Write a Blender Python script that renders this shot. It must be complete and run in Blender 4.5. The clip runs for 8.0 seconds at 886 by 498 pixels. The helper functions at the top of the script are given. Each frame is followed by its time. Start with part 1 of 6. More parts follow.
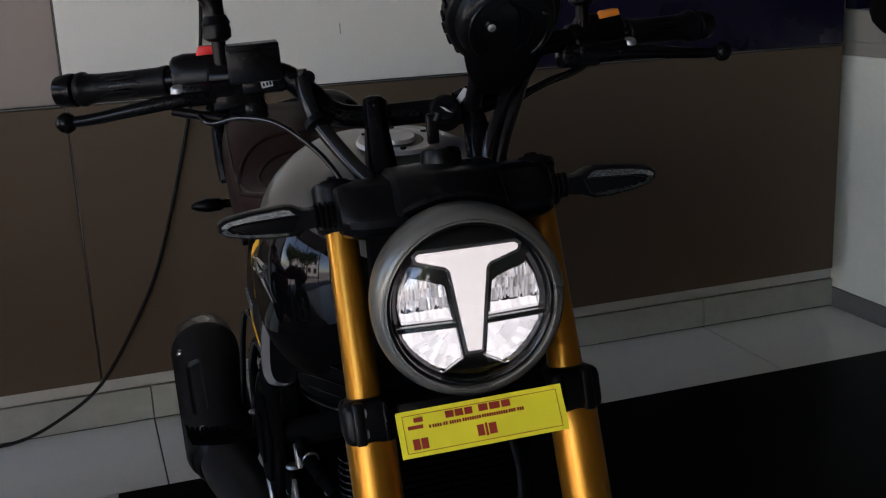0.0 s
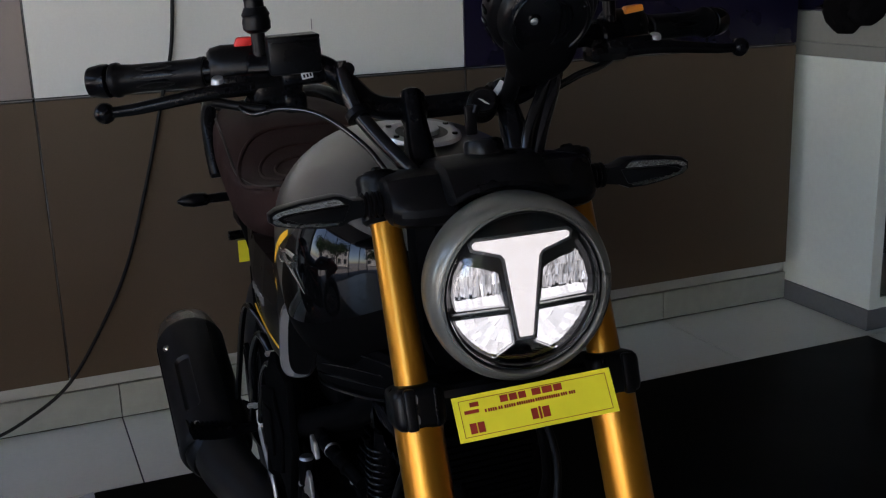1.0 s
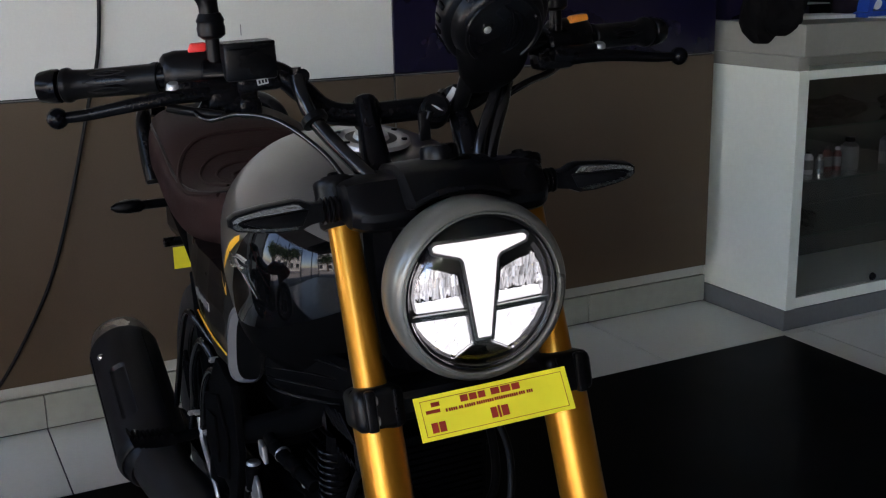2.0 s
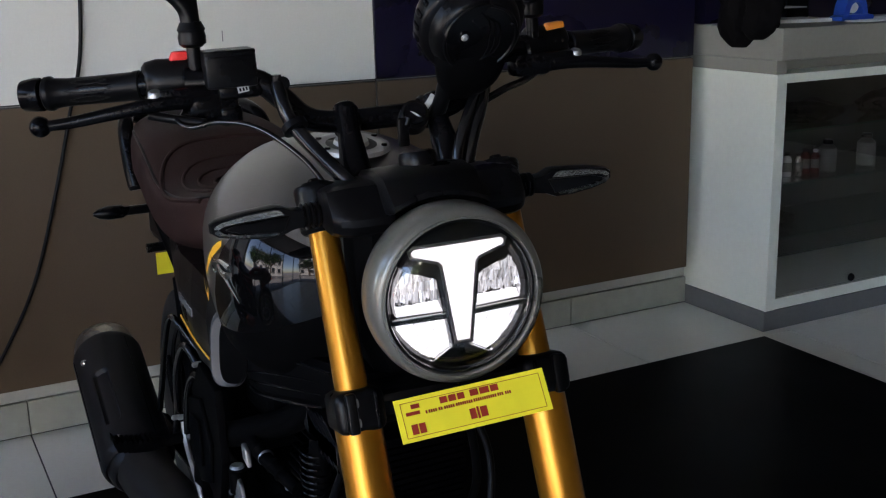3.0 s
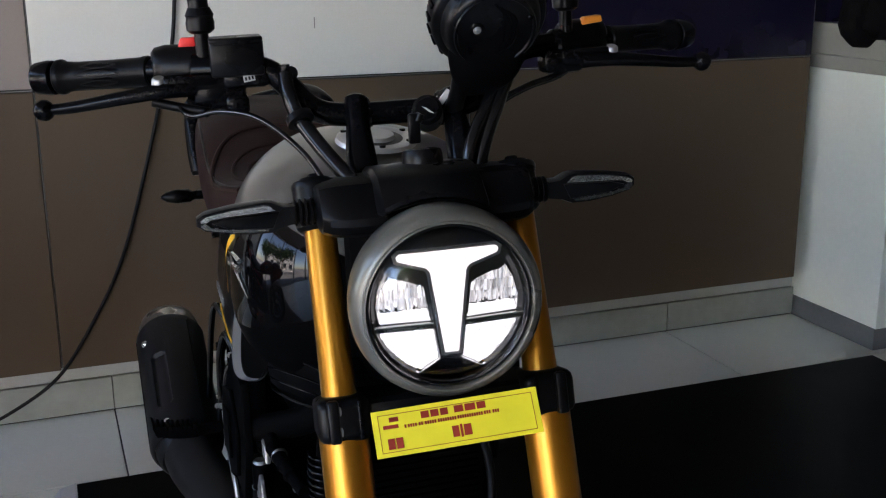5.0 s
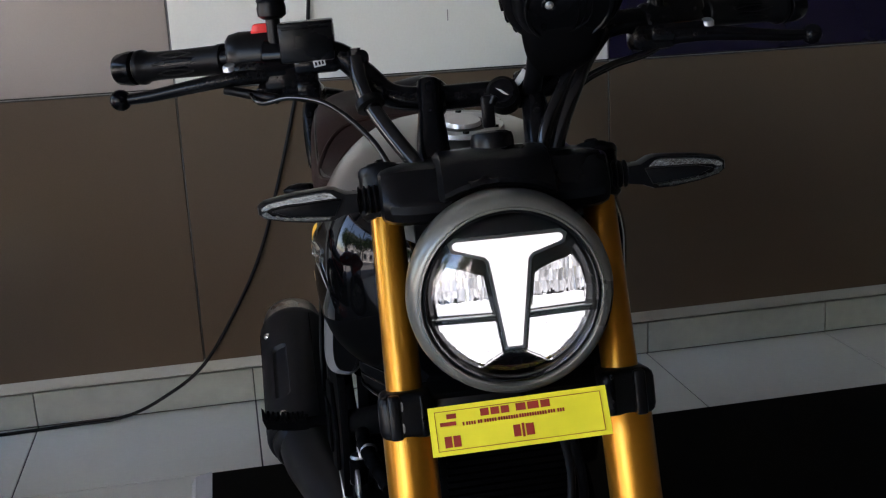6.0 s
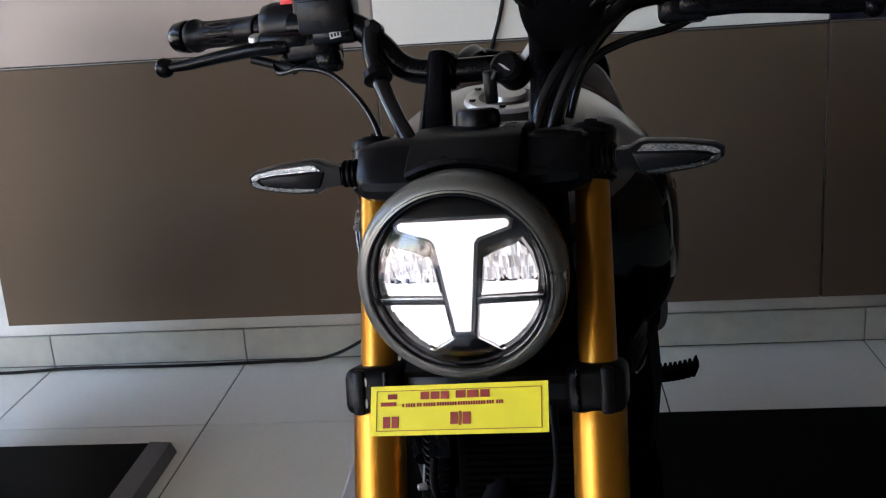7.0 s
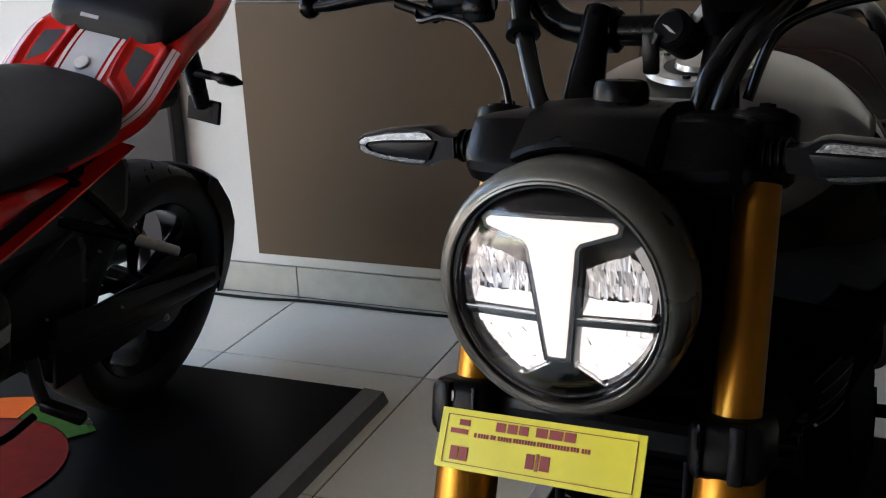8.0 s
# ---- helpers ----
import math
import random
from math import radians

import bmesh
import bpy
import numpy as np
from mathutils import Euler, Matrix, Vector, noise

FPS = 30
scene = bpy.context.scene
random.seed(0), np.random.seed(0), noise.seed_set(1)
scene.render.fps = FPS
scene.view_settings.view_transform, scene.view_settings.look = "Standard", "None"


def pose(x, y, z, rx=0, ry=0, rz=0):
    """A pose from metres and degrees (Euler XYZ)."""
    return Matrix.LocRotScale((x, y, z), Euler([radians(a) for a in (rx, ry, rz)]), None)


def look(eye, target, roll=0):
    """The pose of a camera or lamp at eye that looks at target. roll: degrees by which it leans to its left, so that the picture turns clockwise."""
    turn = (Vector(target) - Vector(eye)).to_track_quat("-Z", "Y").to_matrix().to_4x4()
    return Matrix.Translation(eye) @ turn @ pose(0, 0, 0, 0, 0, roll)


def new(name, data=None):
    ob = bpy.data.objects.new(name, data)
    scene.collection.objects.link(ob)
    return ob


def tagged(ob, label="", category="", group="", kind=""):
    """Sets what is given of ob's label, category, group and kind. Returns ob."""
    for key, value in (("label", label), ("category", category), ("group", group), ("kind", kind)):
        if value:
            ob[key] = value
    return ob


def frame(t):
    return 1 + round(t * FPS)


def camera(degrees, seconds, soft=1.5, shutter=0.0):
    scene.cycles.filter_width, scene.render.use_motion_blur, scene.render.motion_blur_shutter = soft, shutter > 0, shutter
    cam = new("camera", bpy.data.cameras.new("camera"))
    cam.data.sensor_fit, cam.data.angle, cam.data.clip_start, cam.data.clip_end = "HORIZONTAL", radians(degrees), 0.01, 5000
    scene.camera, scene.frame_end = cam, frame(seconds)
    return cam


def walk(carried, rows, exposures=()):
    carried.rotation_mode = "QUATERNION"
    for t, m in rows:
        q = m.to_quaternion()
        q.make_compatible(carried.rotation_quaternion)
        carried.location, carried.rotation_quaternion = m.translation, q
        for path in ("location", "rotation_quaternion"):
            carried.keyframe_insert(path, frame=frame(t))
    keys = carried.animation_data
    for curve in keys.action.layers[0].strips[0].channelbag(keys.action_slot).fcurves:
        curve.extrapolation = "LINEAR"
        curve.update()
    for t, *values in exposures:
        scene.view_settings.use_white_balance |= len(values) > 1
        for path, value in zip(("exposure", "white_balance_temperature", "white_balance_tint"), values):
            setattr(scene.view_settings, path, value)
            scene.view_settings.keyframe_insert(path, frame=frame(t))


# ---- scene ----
cam = camera(44.5, 8.0, soft=1.2)
PATH = [
    (0, (-0.395, -0.006, 1.245), (0.215, 1.831, 0.74), -2.7),
    (0.5, (-0.46, 0.007, 1.246), (0.161, 1.839, 0.738), -2.8),
    (1, (-0.517, 0.016, 1.245), (0.215, 1.805, 0.733), -2.0),
    (1.5, (-0.558, 0.019, 1.246), (0.269, 1.767, 0.735), -1.4),
    (3, (-0.569, -0.004, 1.254), (0.332, 1.71, 0.755), -1.4),
    (3.5, (-0.54, -0.009, 1.255), (0.365, 1.704, 0.758), -1.5),
    (4, (-0.504, -0.011, 1.254), (0.382, 1.712, 0.758), -0.5),
    (4.5, (-0.455, -0.012, 1.249), (0.308, 1.766, 0.743), -0.1),
    (4.7, (-0.433, -0.009, 1.25), (0.279, 1.79, 0.741), -0.3),
    (5.8, (-0.344, 0.018, 1.236), (0.189, 1.873, 0.713), -2.5),
    (6, (-0.298, 0.019, 1.224), (0.074, 1.917, 0.717), -2.8),
    (6.5, (-0.107, -0.002, 1.221), (-0.123, 1.927, 0.693), -2.9),
    (7, (0.018, 0.021, 1.226), (-0.165, 1.932, 0.667), -3.9),
    (7.5, (0.083, 0.135, 1.203), (-0.418, 1.983, 0.623), -3.7),
    (8, (0.143, 0.236, 1.201), (-0.576, 1.997, 0.583), -2.5),
]
walk(cam, [(t, look(eye, target, roll)) for t, eye, target, roll in PATH], [(0.0, 3.28, 6800, 21.0), (0.5, 3.30, 6800, 21.0), (1.0, 3.40, 6650, 19.0), (1.5, 3.69, 6650, 19.0), (3.0, 3.88, 6600, 19.0), (4.5, 4.03, 6650, 19.0), (6.0, 3.92, 6650, 18.0), (6.5, 4.10, 6750, 20.5), (7.0, 4.08, 6750, 20.5), (7.5, 3.78, 6950, 18.5), (8.0, 3.70, 7150, 18.0)])

# ---- world, sun, exposure ----
world = bpy.data.worlds.new("sky")
scene.world = world
world.use_nodes = True
wn = world.node_tree
sky = wn.nodes.new("ShaderNodeTexSky")
sky.sky_type, sky.sun_disc = "NISHITA", False
sky.sun_elevation, sky.sun_rotation = radians(48), radians(60)
bg = wn.nodes["Background"]
bg.inputs[1].default_value = 0.15
wn.links.new(sky.outputs[0], bg.inputs[0])
sun = new("sun", bpy.data.lights.new("sun", "SUN"))
sun.data.energy, sun.data.angle, sun.data.color = 5.0, radians(0.6), (1.0, 0.95, 0.88)
sun.matrix_basis = look((6, 8, 11), (0, 0, 0))


# ---- materials ----
def material(name, colour, rough=0.5, metal=0.0, vary=0.12, grain=60.0, bump=0.0, blotch=3.0, coat=0.0, emit=None, emission=0.0, random=0.0, spec=0.5, uneven=0.15):
    m = bpy.data.materials.new(name)
    m.use_nodes = True
    nt = m.node_tree
    b = nt.nodes["Principled BSDF"]
    b.inputs["Roughness"].default_value = rough
    b.inputs["Metallic"].default_value = metal
    b.inputs["Coat Weight"].default_value = coat
    b.inputs["Coat Roughness"].default_value = 0.04
    b.inputs["Specular IOR Level"].default_value = spec
    if emission:
        b.inputs["Emission Color"].default_value = (*(emit or colour), 1)
        b.inputs["Emission Strength"].default_value = emission
    tc = nt.nodes.new("ShaderNodeTexCoord")
    fine = nt.nodes.new("ShaderNodeTexNoise")
    fine.inputs["Scale"].default_value, fine.inputs["Detail"].default_value = grain, 6
    big = nt.nodes.new("ShaderNodeTexNoise")
    big.inputs["Scale"].default_value, big.inputs["Detail"].default_value = blotch, 4
    for n in (fine, big):
        nt.links.new(tc.outputs["Object"], n.inputs["Vector"])
    add = nt.nodes.new("ShaderNodeMath")
    add.operation = "ADD"
    nt.links.new(fine.outputs["Fac"], add.inputs[0])
    nt.links.new(big.outputs["Fac"], add.inputs[1])
    last = add.outputs[0]
    if random:
        info = nt.nodes.new("ShaderNodeObjectInfo")
        mul = nt.nodes.new("ShaderNodeMath")
        mul.operation = "MULTIPLY_ADD"
        mul.inputs[1].default_value = random
        nt.links.new(info.outputs["Random"], mul.inputs[0])
        nt.links.new(last, mul.inputs[2])
        last = mul.outputs[0]
    ramp = nt.nodes.new("ShaderNodeMapRange")
    ramp.inputs[1].default_value, ramp.inputs[2].default_value = 0.6, 1.4 + random
    ramp.inputs[3].default_value, ramp.inputs[4].default_value = 1 - vary, 1 + vary
    nt.links.new(last, ramp.inputs[0])
    mix = nt.nodes.new("ShaderNodeVectorMath")
    mix.operation = "SCALE"
    mix.inputs[0].default_value = colour
    nt.links.new(ramp.outputs[0], mix.inputs["Scale"])
    nt.links.new(mix.outputs[0], b.inputs["Base Color"])
    rr = nt.nodes.new("ShaderNodeMapRange")
    rr.inputs[1].default_value, rr.inputs[2].default_value = 0.3, 0.7
    rr.inputs[3].default_value, rr.inputs[4].default_value = max(0.02, rough * (1 - uneven)), min(1, rough * (1 + uneven))
    nt.links.new(big.outputs["Fac"], rr.inputs[0])
    nt.links.new(rr.outputs[0], b.inputs["Roughness"])
    if bump:
        bp = nt.nodes.new("ShaderNodeBump")
        bp.inputs["Strength"].default_value, bp.inputs["Distance"].default_value = 0.5, bump
        nt.links.new(fine.outputs["Fac"], bp.inputs["Height"])
        nt.links.new(bp.outputs[0], b.inputs["Normal"])
    return m


def glass_material(name, colour=(1, 1, 1), rough=0.0):
    m = bpy.data.materials.new(name)
    m.use_nodes = True
    b = m.node_tree.nodes["Principled BSDF"]
    b.inputs["Base Color"].default_value = (*colour, 1)
    b.inputs["Roughness"].default_value = rough
    b.inputs["Transmission Weight"].default_value = 1.0
    b.inputs["IOR"].default_value = 1.45
    return m


M_WALL = material("white_wall_paint", (0.55, 0.57, 0.55), 0.6, vary=0.04, bump=0.0008, grain=90)
M_BROWN = material("brown_laminate", (0.105, 0.0765, 0.0505), 0.50, vary=0.08, grain=220, blotch=1.6, bump=0.0004, spec=0.12)
M_BEIGE = material("pale_laminate", (0.28, 0.235, 0.205), 0.36, vary=0.05, grain=220, blotch=1.5, bump=0.0002)
M_WHITEP = material("white_laminate", (0.69, 0.69, 0.63), 0.32, vary=0.04, grain=150, blotch=1.3)
M_NAVY = material("navy_laminate", (0.007, 0.0055, 0.022), 0.28, vary=0.15, grain=120)
M_STRIP = material("aluminium_strip", (0.24, 0.235, 0.225), 0.45, 0.5, vary=0.08)
M_CHANNEL = material("black_joint_channel", (0.01, 0.01, 0.01), 0.7, vary=0.1)
M_TILE = material("pale_floor_tile", (0.785, 0.79, 0.700), 0.28, vary=0.04, grain=70, blotch=6, bump=0.0003, random=0.012, uneven=0.02)
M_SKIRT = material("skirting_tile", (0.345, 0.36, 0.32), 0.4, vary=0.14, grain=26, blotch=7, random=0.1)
M_GROUT = material("grout", (0.085, 0.082, 0.077), 0.9, vary=0.3, grain=90)
M_MAT = material("black_rubber_mat", (0.0025, 0.0025, 0.003), 0.45, vary=0.25, grain=240, blotch=2.5, bump=0.0006, spec=0.038)
M_EDGE = material("grey_edge_profile", (0.17, 0.17, 0.175), 0.45, 0.3, vary=0.18, grain=120, blotch=6)
M_EDGEP = material("pale_edge_profile", (0.52, 0.535, 0.55), 0.4, 0.2, vary=0.08, grain=120, blotch=6)
# dull warm tone for walls out of view, picked for the light they bounce
M_BACK = material("unseen_wall_tone", (0.165, 0.130, 0.100), 0.8, vary=0.05)
M_CEIL = material("ceiling_paint", (0.23, 0.22, 0.21), 0.8, vary=0.04)
M_CABW = material("white_cabinet_board", (0.80, 0.83, 0.74), 0.4, vary=0.04, grain=60, blotch=2)
M_CABG = material("grey_cabinet_board", (0.28, 0.275, 0.24), 0.45, vary=0.06)
M_PLINTH = material("grey_plinth", (0.14, 0.145, 0.145), 0.45, vary=0.1)
# near-black so that the shade under the worktop is in the lining's colour
M_DARKIN = material("shaded_cabinet_lining", (0.016, 0.019, 0.016), 0.6, vary=0.1)
M_PLASTIC = material("black_plastic", (0.0024, 0.0024, 0.0028), 0.30, vary=0.25, grain=300, bump=0.0003, blotch=14, spec=0.13)
M_SATIN = material("satin_black_metal", (0.0025, 0.0025, 0.003), 0.19, 0.0, vary=0.2, grain=200, blotch=20, spec=0.10)
M_RUBBER = material("black_rubber", (0.003, 0.003, 0.0034), 0.33, vary=0.25, grain=200, blotch=20, bump=0.0004, spec=0.10)
M_TYRE = material("tyre_rubber", (0.015, 0.0142, 0.014), 0.55, vary=0.25, grain=120, blotch=16, bump=0.0005, spec=0.2)
M_MATTB = material("matt_black_shroud", (0.0020, 0.0020, 0.0022), 0.48, vary=0.2, grain=200, blotch=10, spec=0.006)
M_GLOSS = material("gloss_black_paint", (0.0018, 0.0018, 0.002), 0.03, vary=0.1, spec=0.19, uneven=0.0)
M_GREY = material("grey_metallic_paint", (0.120, 0.117, 0.109), 0.30, 0.6, vary=0.06, grain=500, blotch=4, coat=0.55)
M_BEZEL = material("warm_grey_metal_bezel", (0.118, 0.115, 0.099), 0.31, 0.36, vary=0.09, grain=320, blotch=8, coat=0.2)
M_GOLD = material("gold_anodised_fork", (0.40, 0.170, 0.013), 0.33, 0.80, vary=0.03, grain=200, blotch=1.5, coat=0.10)
M_SEAT = material("brown_seat_leather", (0.022, 0.0112, 0.0100), 0.55, vary=0.18, grain=260, blotch=8, bump=0.0012, spec=0.05)
M_CHROME = material("polished_metal", (0.62, 0.62, 0.60), 0.22, 1.0, vary=0.08)
M_ALU = material("cast_aluminium", (0.34, 0.34, 0.34), 0.42, 0.85, vary=0.2, grain=120, blotch=20)
M_MUFF = material("matt_black_heat_shield", (0.004, 0.004, 0.0048), 0.42, 0.0, vary=0.2, grain=260, blotch=12, bump=0.0003, spec=0.18)
M_RED = material("red_paint", (0.66, 0.013, 0.008), 0.22, vary=0.05, coat=0.25, spec=0.3)
M_REDSW = material("red_switch", (0.75, 0.03, 0.025), 0.45, vary=0.06)
M_ORANGE = material("orange_switch", (0.85, 0.26, 0.02), 0.45, vary=0.06)
M_YPLATE = material("yellow_plate", (0.80, 0.70, 0.03), 0.34, vary=0.08, grain=40, blotch=16, coat=0.15)
M_INK = material("dark_red_ink", (0.30, 0.022, 0.009), 0.5, vary=0.15)
M_YELLOW = material("yellow_stripe", (0.80, 0.40, 0.02), 0.35, vary=0.08)
M_WHITE = material("white_print", (0.42, 0.42, 0.41), 0.5, vary=0.05)
M_LENSBACK = material("headlight_black_bowl", (0.004, 0.004, 0.0045), 0.12, vary=0.1, coat=0.0, spec=0.25)
M_DRL = material("lit_daytime_lamp", (0.40, 0.40, 0.40), 0.5, vary=0.0, emit=(1.0, 0.975, 0.96), emission=0.069)


def lit_reflector(name, low, high):
    """Lit mirror facets, each of its own brightness."""
    m = material(name, (0.42, 0.42, 0.43), 0.16, 0.9, vary=0.1, emit=(0.95, 0.97, 1.0), emission=low)
    nt = m.node_tree
    geo = nt.nodes.new("ShaderNodeNewGeometry")
    r = nt.nodes.new("ShaderNodeMapRange")
    r.inputs[3].default_value, r.inputs[4].default_value = low, high
    nt.links.new(geo.outputs["Random Per Island"], r.inputs[0])
    nt.links.new(r.outputs[0], nt.nodes["Principled BSDF"].inputs["Emission Strength"])
    return m


M_BEAM = lit_reflector("lit_reflector", 0.014, 0.056)
M_BEAMHOT = lit_reflector("lit_reflector_bright", 0.066, 0.110)
M_LIP = lit_reflector("lit_reflector_lip", 0.060, 0.080)
M_LAMPRIM = material("grey_lamp_rim", (0.075, 0.073, 0.072), 0.40, 0.3, vary=0.1, grain=200, blotch=40)
M_RIMGREY = material("dark_chrome", (0.09, 0.09, 0.092), 0.18, 0.8, vary=0.15, grain=200, blotch=60)
M_INDLENS = material("clear_indicator_reflector", (0.24, 0.245, 0.24), 0.22, 0.9, vary=0.6, grain=420, blotch=160, bump=0.0012, coat=0.6)
M_LOWLENS = material("dull_indicator_reflector", (0.06, 0.062, 0.06), 0.26, 0.8, vary=0.6, grain=420, blotch=160, bump=0.0012, coat=0.4)
M_GLASS = glass_material("clear_glass")
M_GLASS.node_tree.nodes["Principled BSDF"].inputs["IOR"].default_value = 1.36
M_LENS = glass_material("coated_lens")
M_LENS.node_tree.nodes["Principled BSDF"].inputs["IOR"].default_value = 1.40
M_SHELF = glass_material("shelf_glass", (0.80, 0.90, 0.86))
M_DISC = material("brake_disc_steel", (0.42, 0.42, 0.42), 0.35, 1.0, vary=0.12)
M_HOSE = material("glossy_black_hose", (0.003, 0.003, 0.0034), 0.17, vary=0.2, grain=200, blotch=20, spec=0.42)
M_CABLE = material("black_cable", (0.004, 0.004, 0.0042), 0.5, vary=0.2, spec=0.12)
M_BLUE = material("blue_plastic", (0.02, 0.075, 0.42), 0.35, vary=0.08)
M_PAPER = material("paper", (0.72, 0.72, 0.70), 0.7, vary=0.05)
M_CLOTH = material("black_cloth", (0.004, 0.0036, 0.004), 0.9, vary=0.3, grain=300, bump=0.002, blotch=20, spec=0.08)
M_GREYPNL = material("dark_grey_panel", (0.05, 0.05, 0.054), 0.45, vary=0.08)
M_SHELFEDGE = material("green_glass_edge", (0.028, 0.050, 0.040), 0.2, vary=0.1)
M_DARKPNL = material("dark_wall_panel", (0.020, 0.018, 0.019), 0.5, vary=0.08, spec=0.3)
# painted shade of the tread grooves, darker than the rubber itself
M_GROOVE = material("groove_shade", (0.0008, 0.0008, 0.0008), 0.95, vary=0.1, spec=0.02)
M_REDDISC = material("mottled_red", (0.17, 0.010, 0.006), 0.7, vary=0.3, grain=30, blotch=9, spec=0.05)
M_GREEN = material("mottled_green", (0.03, 0.10, 0.012), 0.6, vary=0.2, spec=0.05)
M_OBAND = material("mottled_orange", (0.75, 0.13, 0.02), 0.6, vary=0.1, spec=0.05)
M_REDBOT = material("dark_red_plastic", (0.06, 0.006, 0.004), 0.5, vary=0.15, spec=0.1)
M_STEEL = material("heat_tinted_steel", (0.30, 0.275, 0.25), 0.30, 1.0, vary=0.35, grain=90, blotch=16)
M_SILVER = material("silver_paint", (0.42, 0.42, 0.43), 0.30, 0.5, vary=0.06, coat=0.6)
M_SCOOP = material("dull_silver_paint", (0.070, 0.070, 0.073), 0.48, 0.35, vary=0.08, coat=0.0)
# white bottles darkened to grey: the cabinet's shade is in this colour
M_BOTTLE = material("shaded_white_plastic", (0.115, 0.115, 0.11), 0.5, vary=0.1, spec=0.2)
M_PINKRED = material("pale_stripe", (0.85, 0.60, 0.60), 0.3, vary=0.05)


# ---- mesh helpers ----
def V(*a):
    return Vector(a)


def box(cx, cy, cz, sx, sy, sz, bevel=0.0, m=None, seg=2):
    bm = bmesh.new()
    bmesh.ops.create_cube(bm, size=1)
    for v in bm.verts:
        v.co = (v.co.x * sx, v.co.y * sy, v.co.z * sz)
    if bevel:
        bmesh.ops.bevel(bm, geom=bm.edges[:], offset=bevel, segments=seg, profile=0.5, affect="EDGES")
    bmesh.ops.translate(bm, vec=(cx, cy, cz), verts=bm.verts)
    if m is not None:
        bm.transform(m)
    return bm


def span(x0, x1, y0, y1, z0, z1, bevel=0.0):
    return box((x0 + x1) / 2, (y0 + y1) / 2, (z0 + z1) / 2, x1 - x0, y1 - y0, z1 - z0, bevel)


def loft(rings, cap=True, closed=True):
    bm = bmesh.new()
    rows = [[bm.verts.new(p) for p in r] for r in rings]
    n = len(rows[0])
    for a, b in zip(rows, rows[1:]):
        for i in range(n if closed else n - 1):
            j = (i + 1) % n
            bm.faces.new((a[i], a[j], b[j], b[i]))
    if cap and closed:
        bm.faces.new(rows[0][::-1])
        bm.faces.new(rows[-1])
    bmesh.ops.recalc_face_normals(bm, faces=bm.faces)
    return bm


def smooth_path(pts, steps=8):
    pts = [Vector(p) for p in pts]
    if len(pts) < 3:
        return pts
    out = []
    for i in range(len(pts) - 1):
        p0, p1, p2, p3 = pts[max(i - 1, 0)], pts[i], pts[i + 1], pts[min(i + 2, len(pts) - 1)]
        for k in range(steps):
            t = k / steps
            out.append(0.5 * (2 * p1 + (p2 - p0) * t + (2 * p0 - 5 * p1 + 4 * p2 - p3) * t * t + (3 * p1 - p0 - 3 * p2 + p3) * t ** 3))
    return out + [pts[-1]]


def tube(pts, r, n=10, steps=8, cap=True):
    """A round bar along a smooth line; r is a number or one for each end."""
    path = smooth_path(pts, steps)
    r0, r1 = r if isinstance(r, tuple) else (r, r)
    up = None
    rings = []
    for i, p in enumerate(path):
        d = (path[min(i + 1, len(path) - 1)] - path[max(i - 1, 0)]).normalized()
        if up is None:
            up = d.orthogonal().normalized()
        up = (up - d * up.dot(d)).normalized()
        side = d.cross(up)
        k = i / (len(path) - 1)
        rad = r0 + (r1 - r0) * k
        rings.append([p + rad * (math.cos(a) * up + math.sin(a) * side) for a in (2 * math.pi * j / n for j in range(n))])
    return loft(rings, cap)


def lathe(profile, origin, axis, n=32, cap=False):
    """A turned shape: profile rows of (radius, height along axis)."""
    axis = Vector(axis).normalized()
    u = axis.orthogonal().normalized()
    w = axis.cross(u)
    o = Vector(origin)
    rings = [[o + axis * h + r * (math.cos(a) * u + math.sin(a) * w) for a in (2 * math.pi * j / n for j in range(n))] for r, h in profile]
    return loft(rings, cap)


def rod(p0, p1, r0, r1=None, n=20, edge=0.0):
    p0, p1 = Vector(p0), Vector(p1)
    r1 = r0 if r1 is None else r1
    h = (p1 - p0).length
    e = edge
    prof = [(r0 - e, 0), (r0, e), (r1, h - e), (r1 - e, h)] if e else [(r0, 0), (r1, h)]
    return lathe(prof, p0, p1 - p0, n, True)


def prism(poly, origin, u, w, depth, bevel=0.0):
    """A flat outline (u, w) with thickness depth along u x w."""
    u, w = Vector(u).normalized(), Vector(w).normalized()
    n = u.cross(w)
    o = Vector(origin)
    bm = bmesh.new()
    a = [bm.verts.new(o + u * x + w * y) for x, y in poly]
    b = [bm.verts.new(o + u * x + w * y + n * depth) for x, y in poly]
    bm.faces.new(a[::-1])
    bm.faces.new(b)
    for i in range(len(a)):
        j = (i + 1) % len(a)
        bm.faces.new((a[i], a[j], b[j], b[i]))
    bmesh.ops.recalc_face_normals(bm, faces=bm.faces)
    if bevel:
        bmesh.ops.bevel(bm, geom=bm.edges[:], offset=bevel, segments=2, profile=0.5, affect="EDGES")
    return bm


def ball(c, rx, ry=None, rz=None, n=16):
    bm = bmesh.new()
    bmesh.ops.create_uvsphere(bm, u_segments=n, v_segments=max(6, n // 2), radius=1)
    for v in bm.verts:
        v.co = (c[0] + v.co.x * rx, c[1] + v.co.y * (ry or rx), c[2] + v.co.z * (rz or rx))
    return bm


def join(*parts):
    out = bmesh.new()
    for b in parts:
        me = bpy.data.meshes.new("tmp")
        b.to_mesh(me)
        b.free()
        out.from_mesh(me)
        bpy.data.meshes.remove(me)
    return out


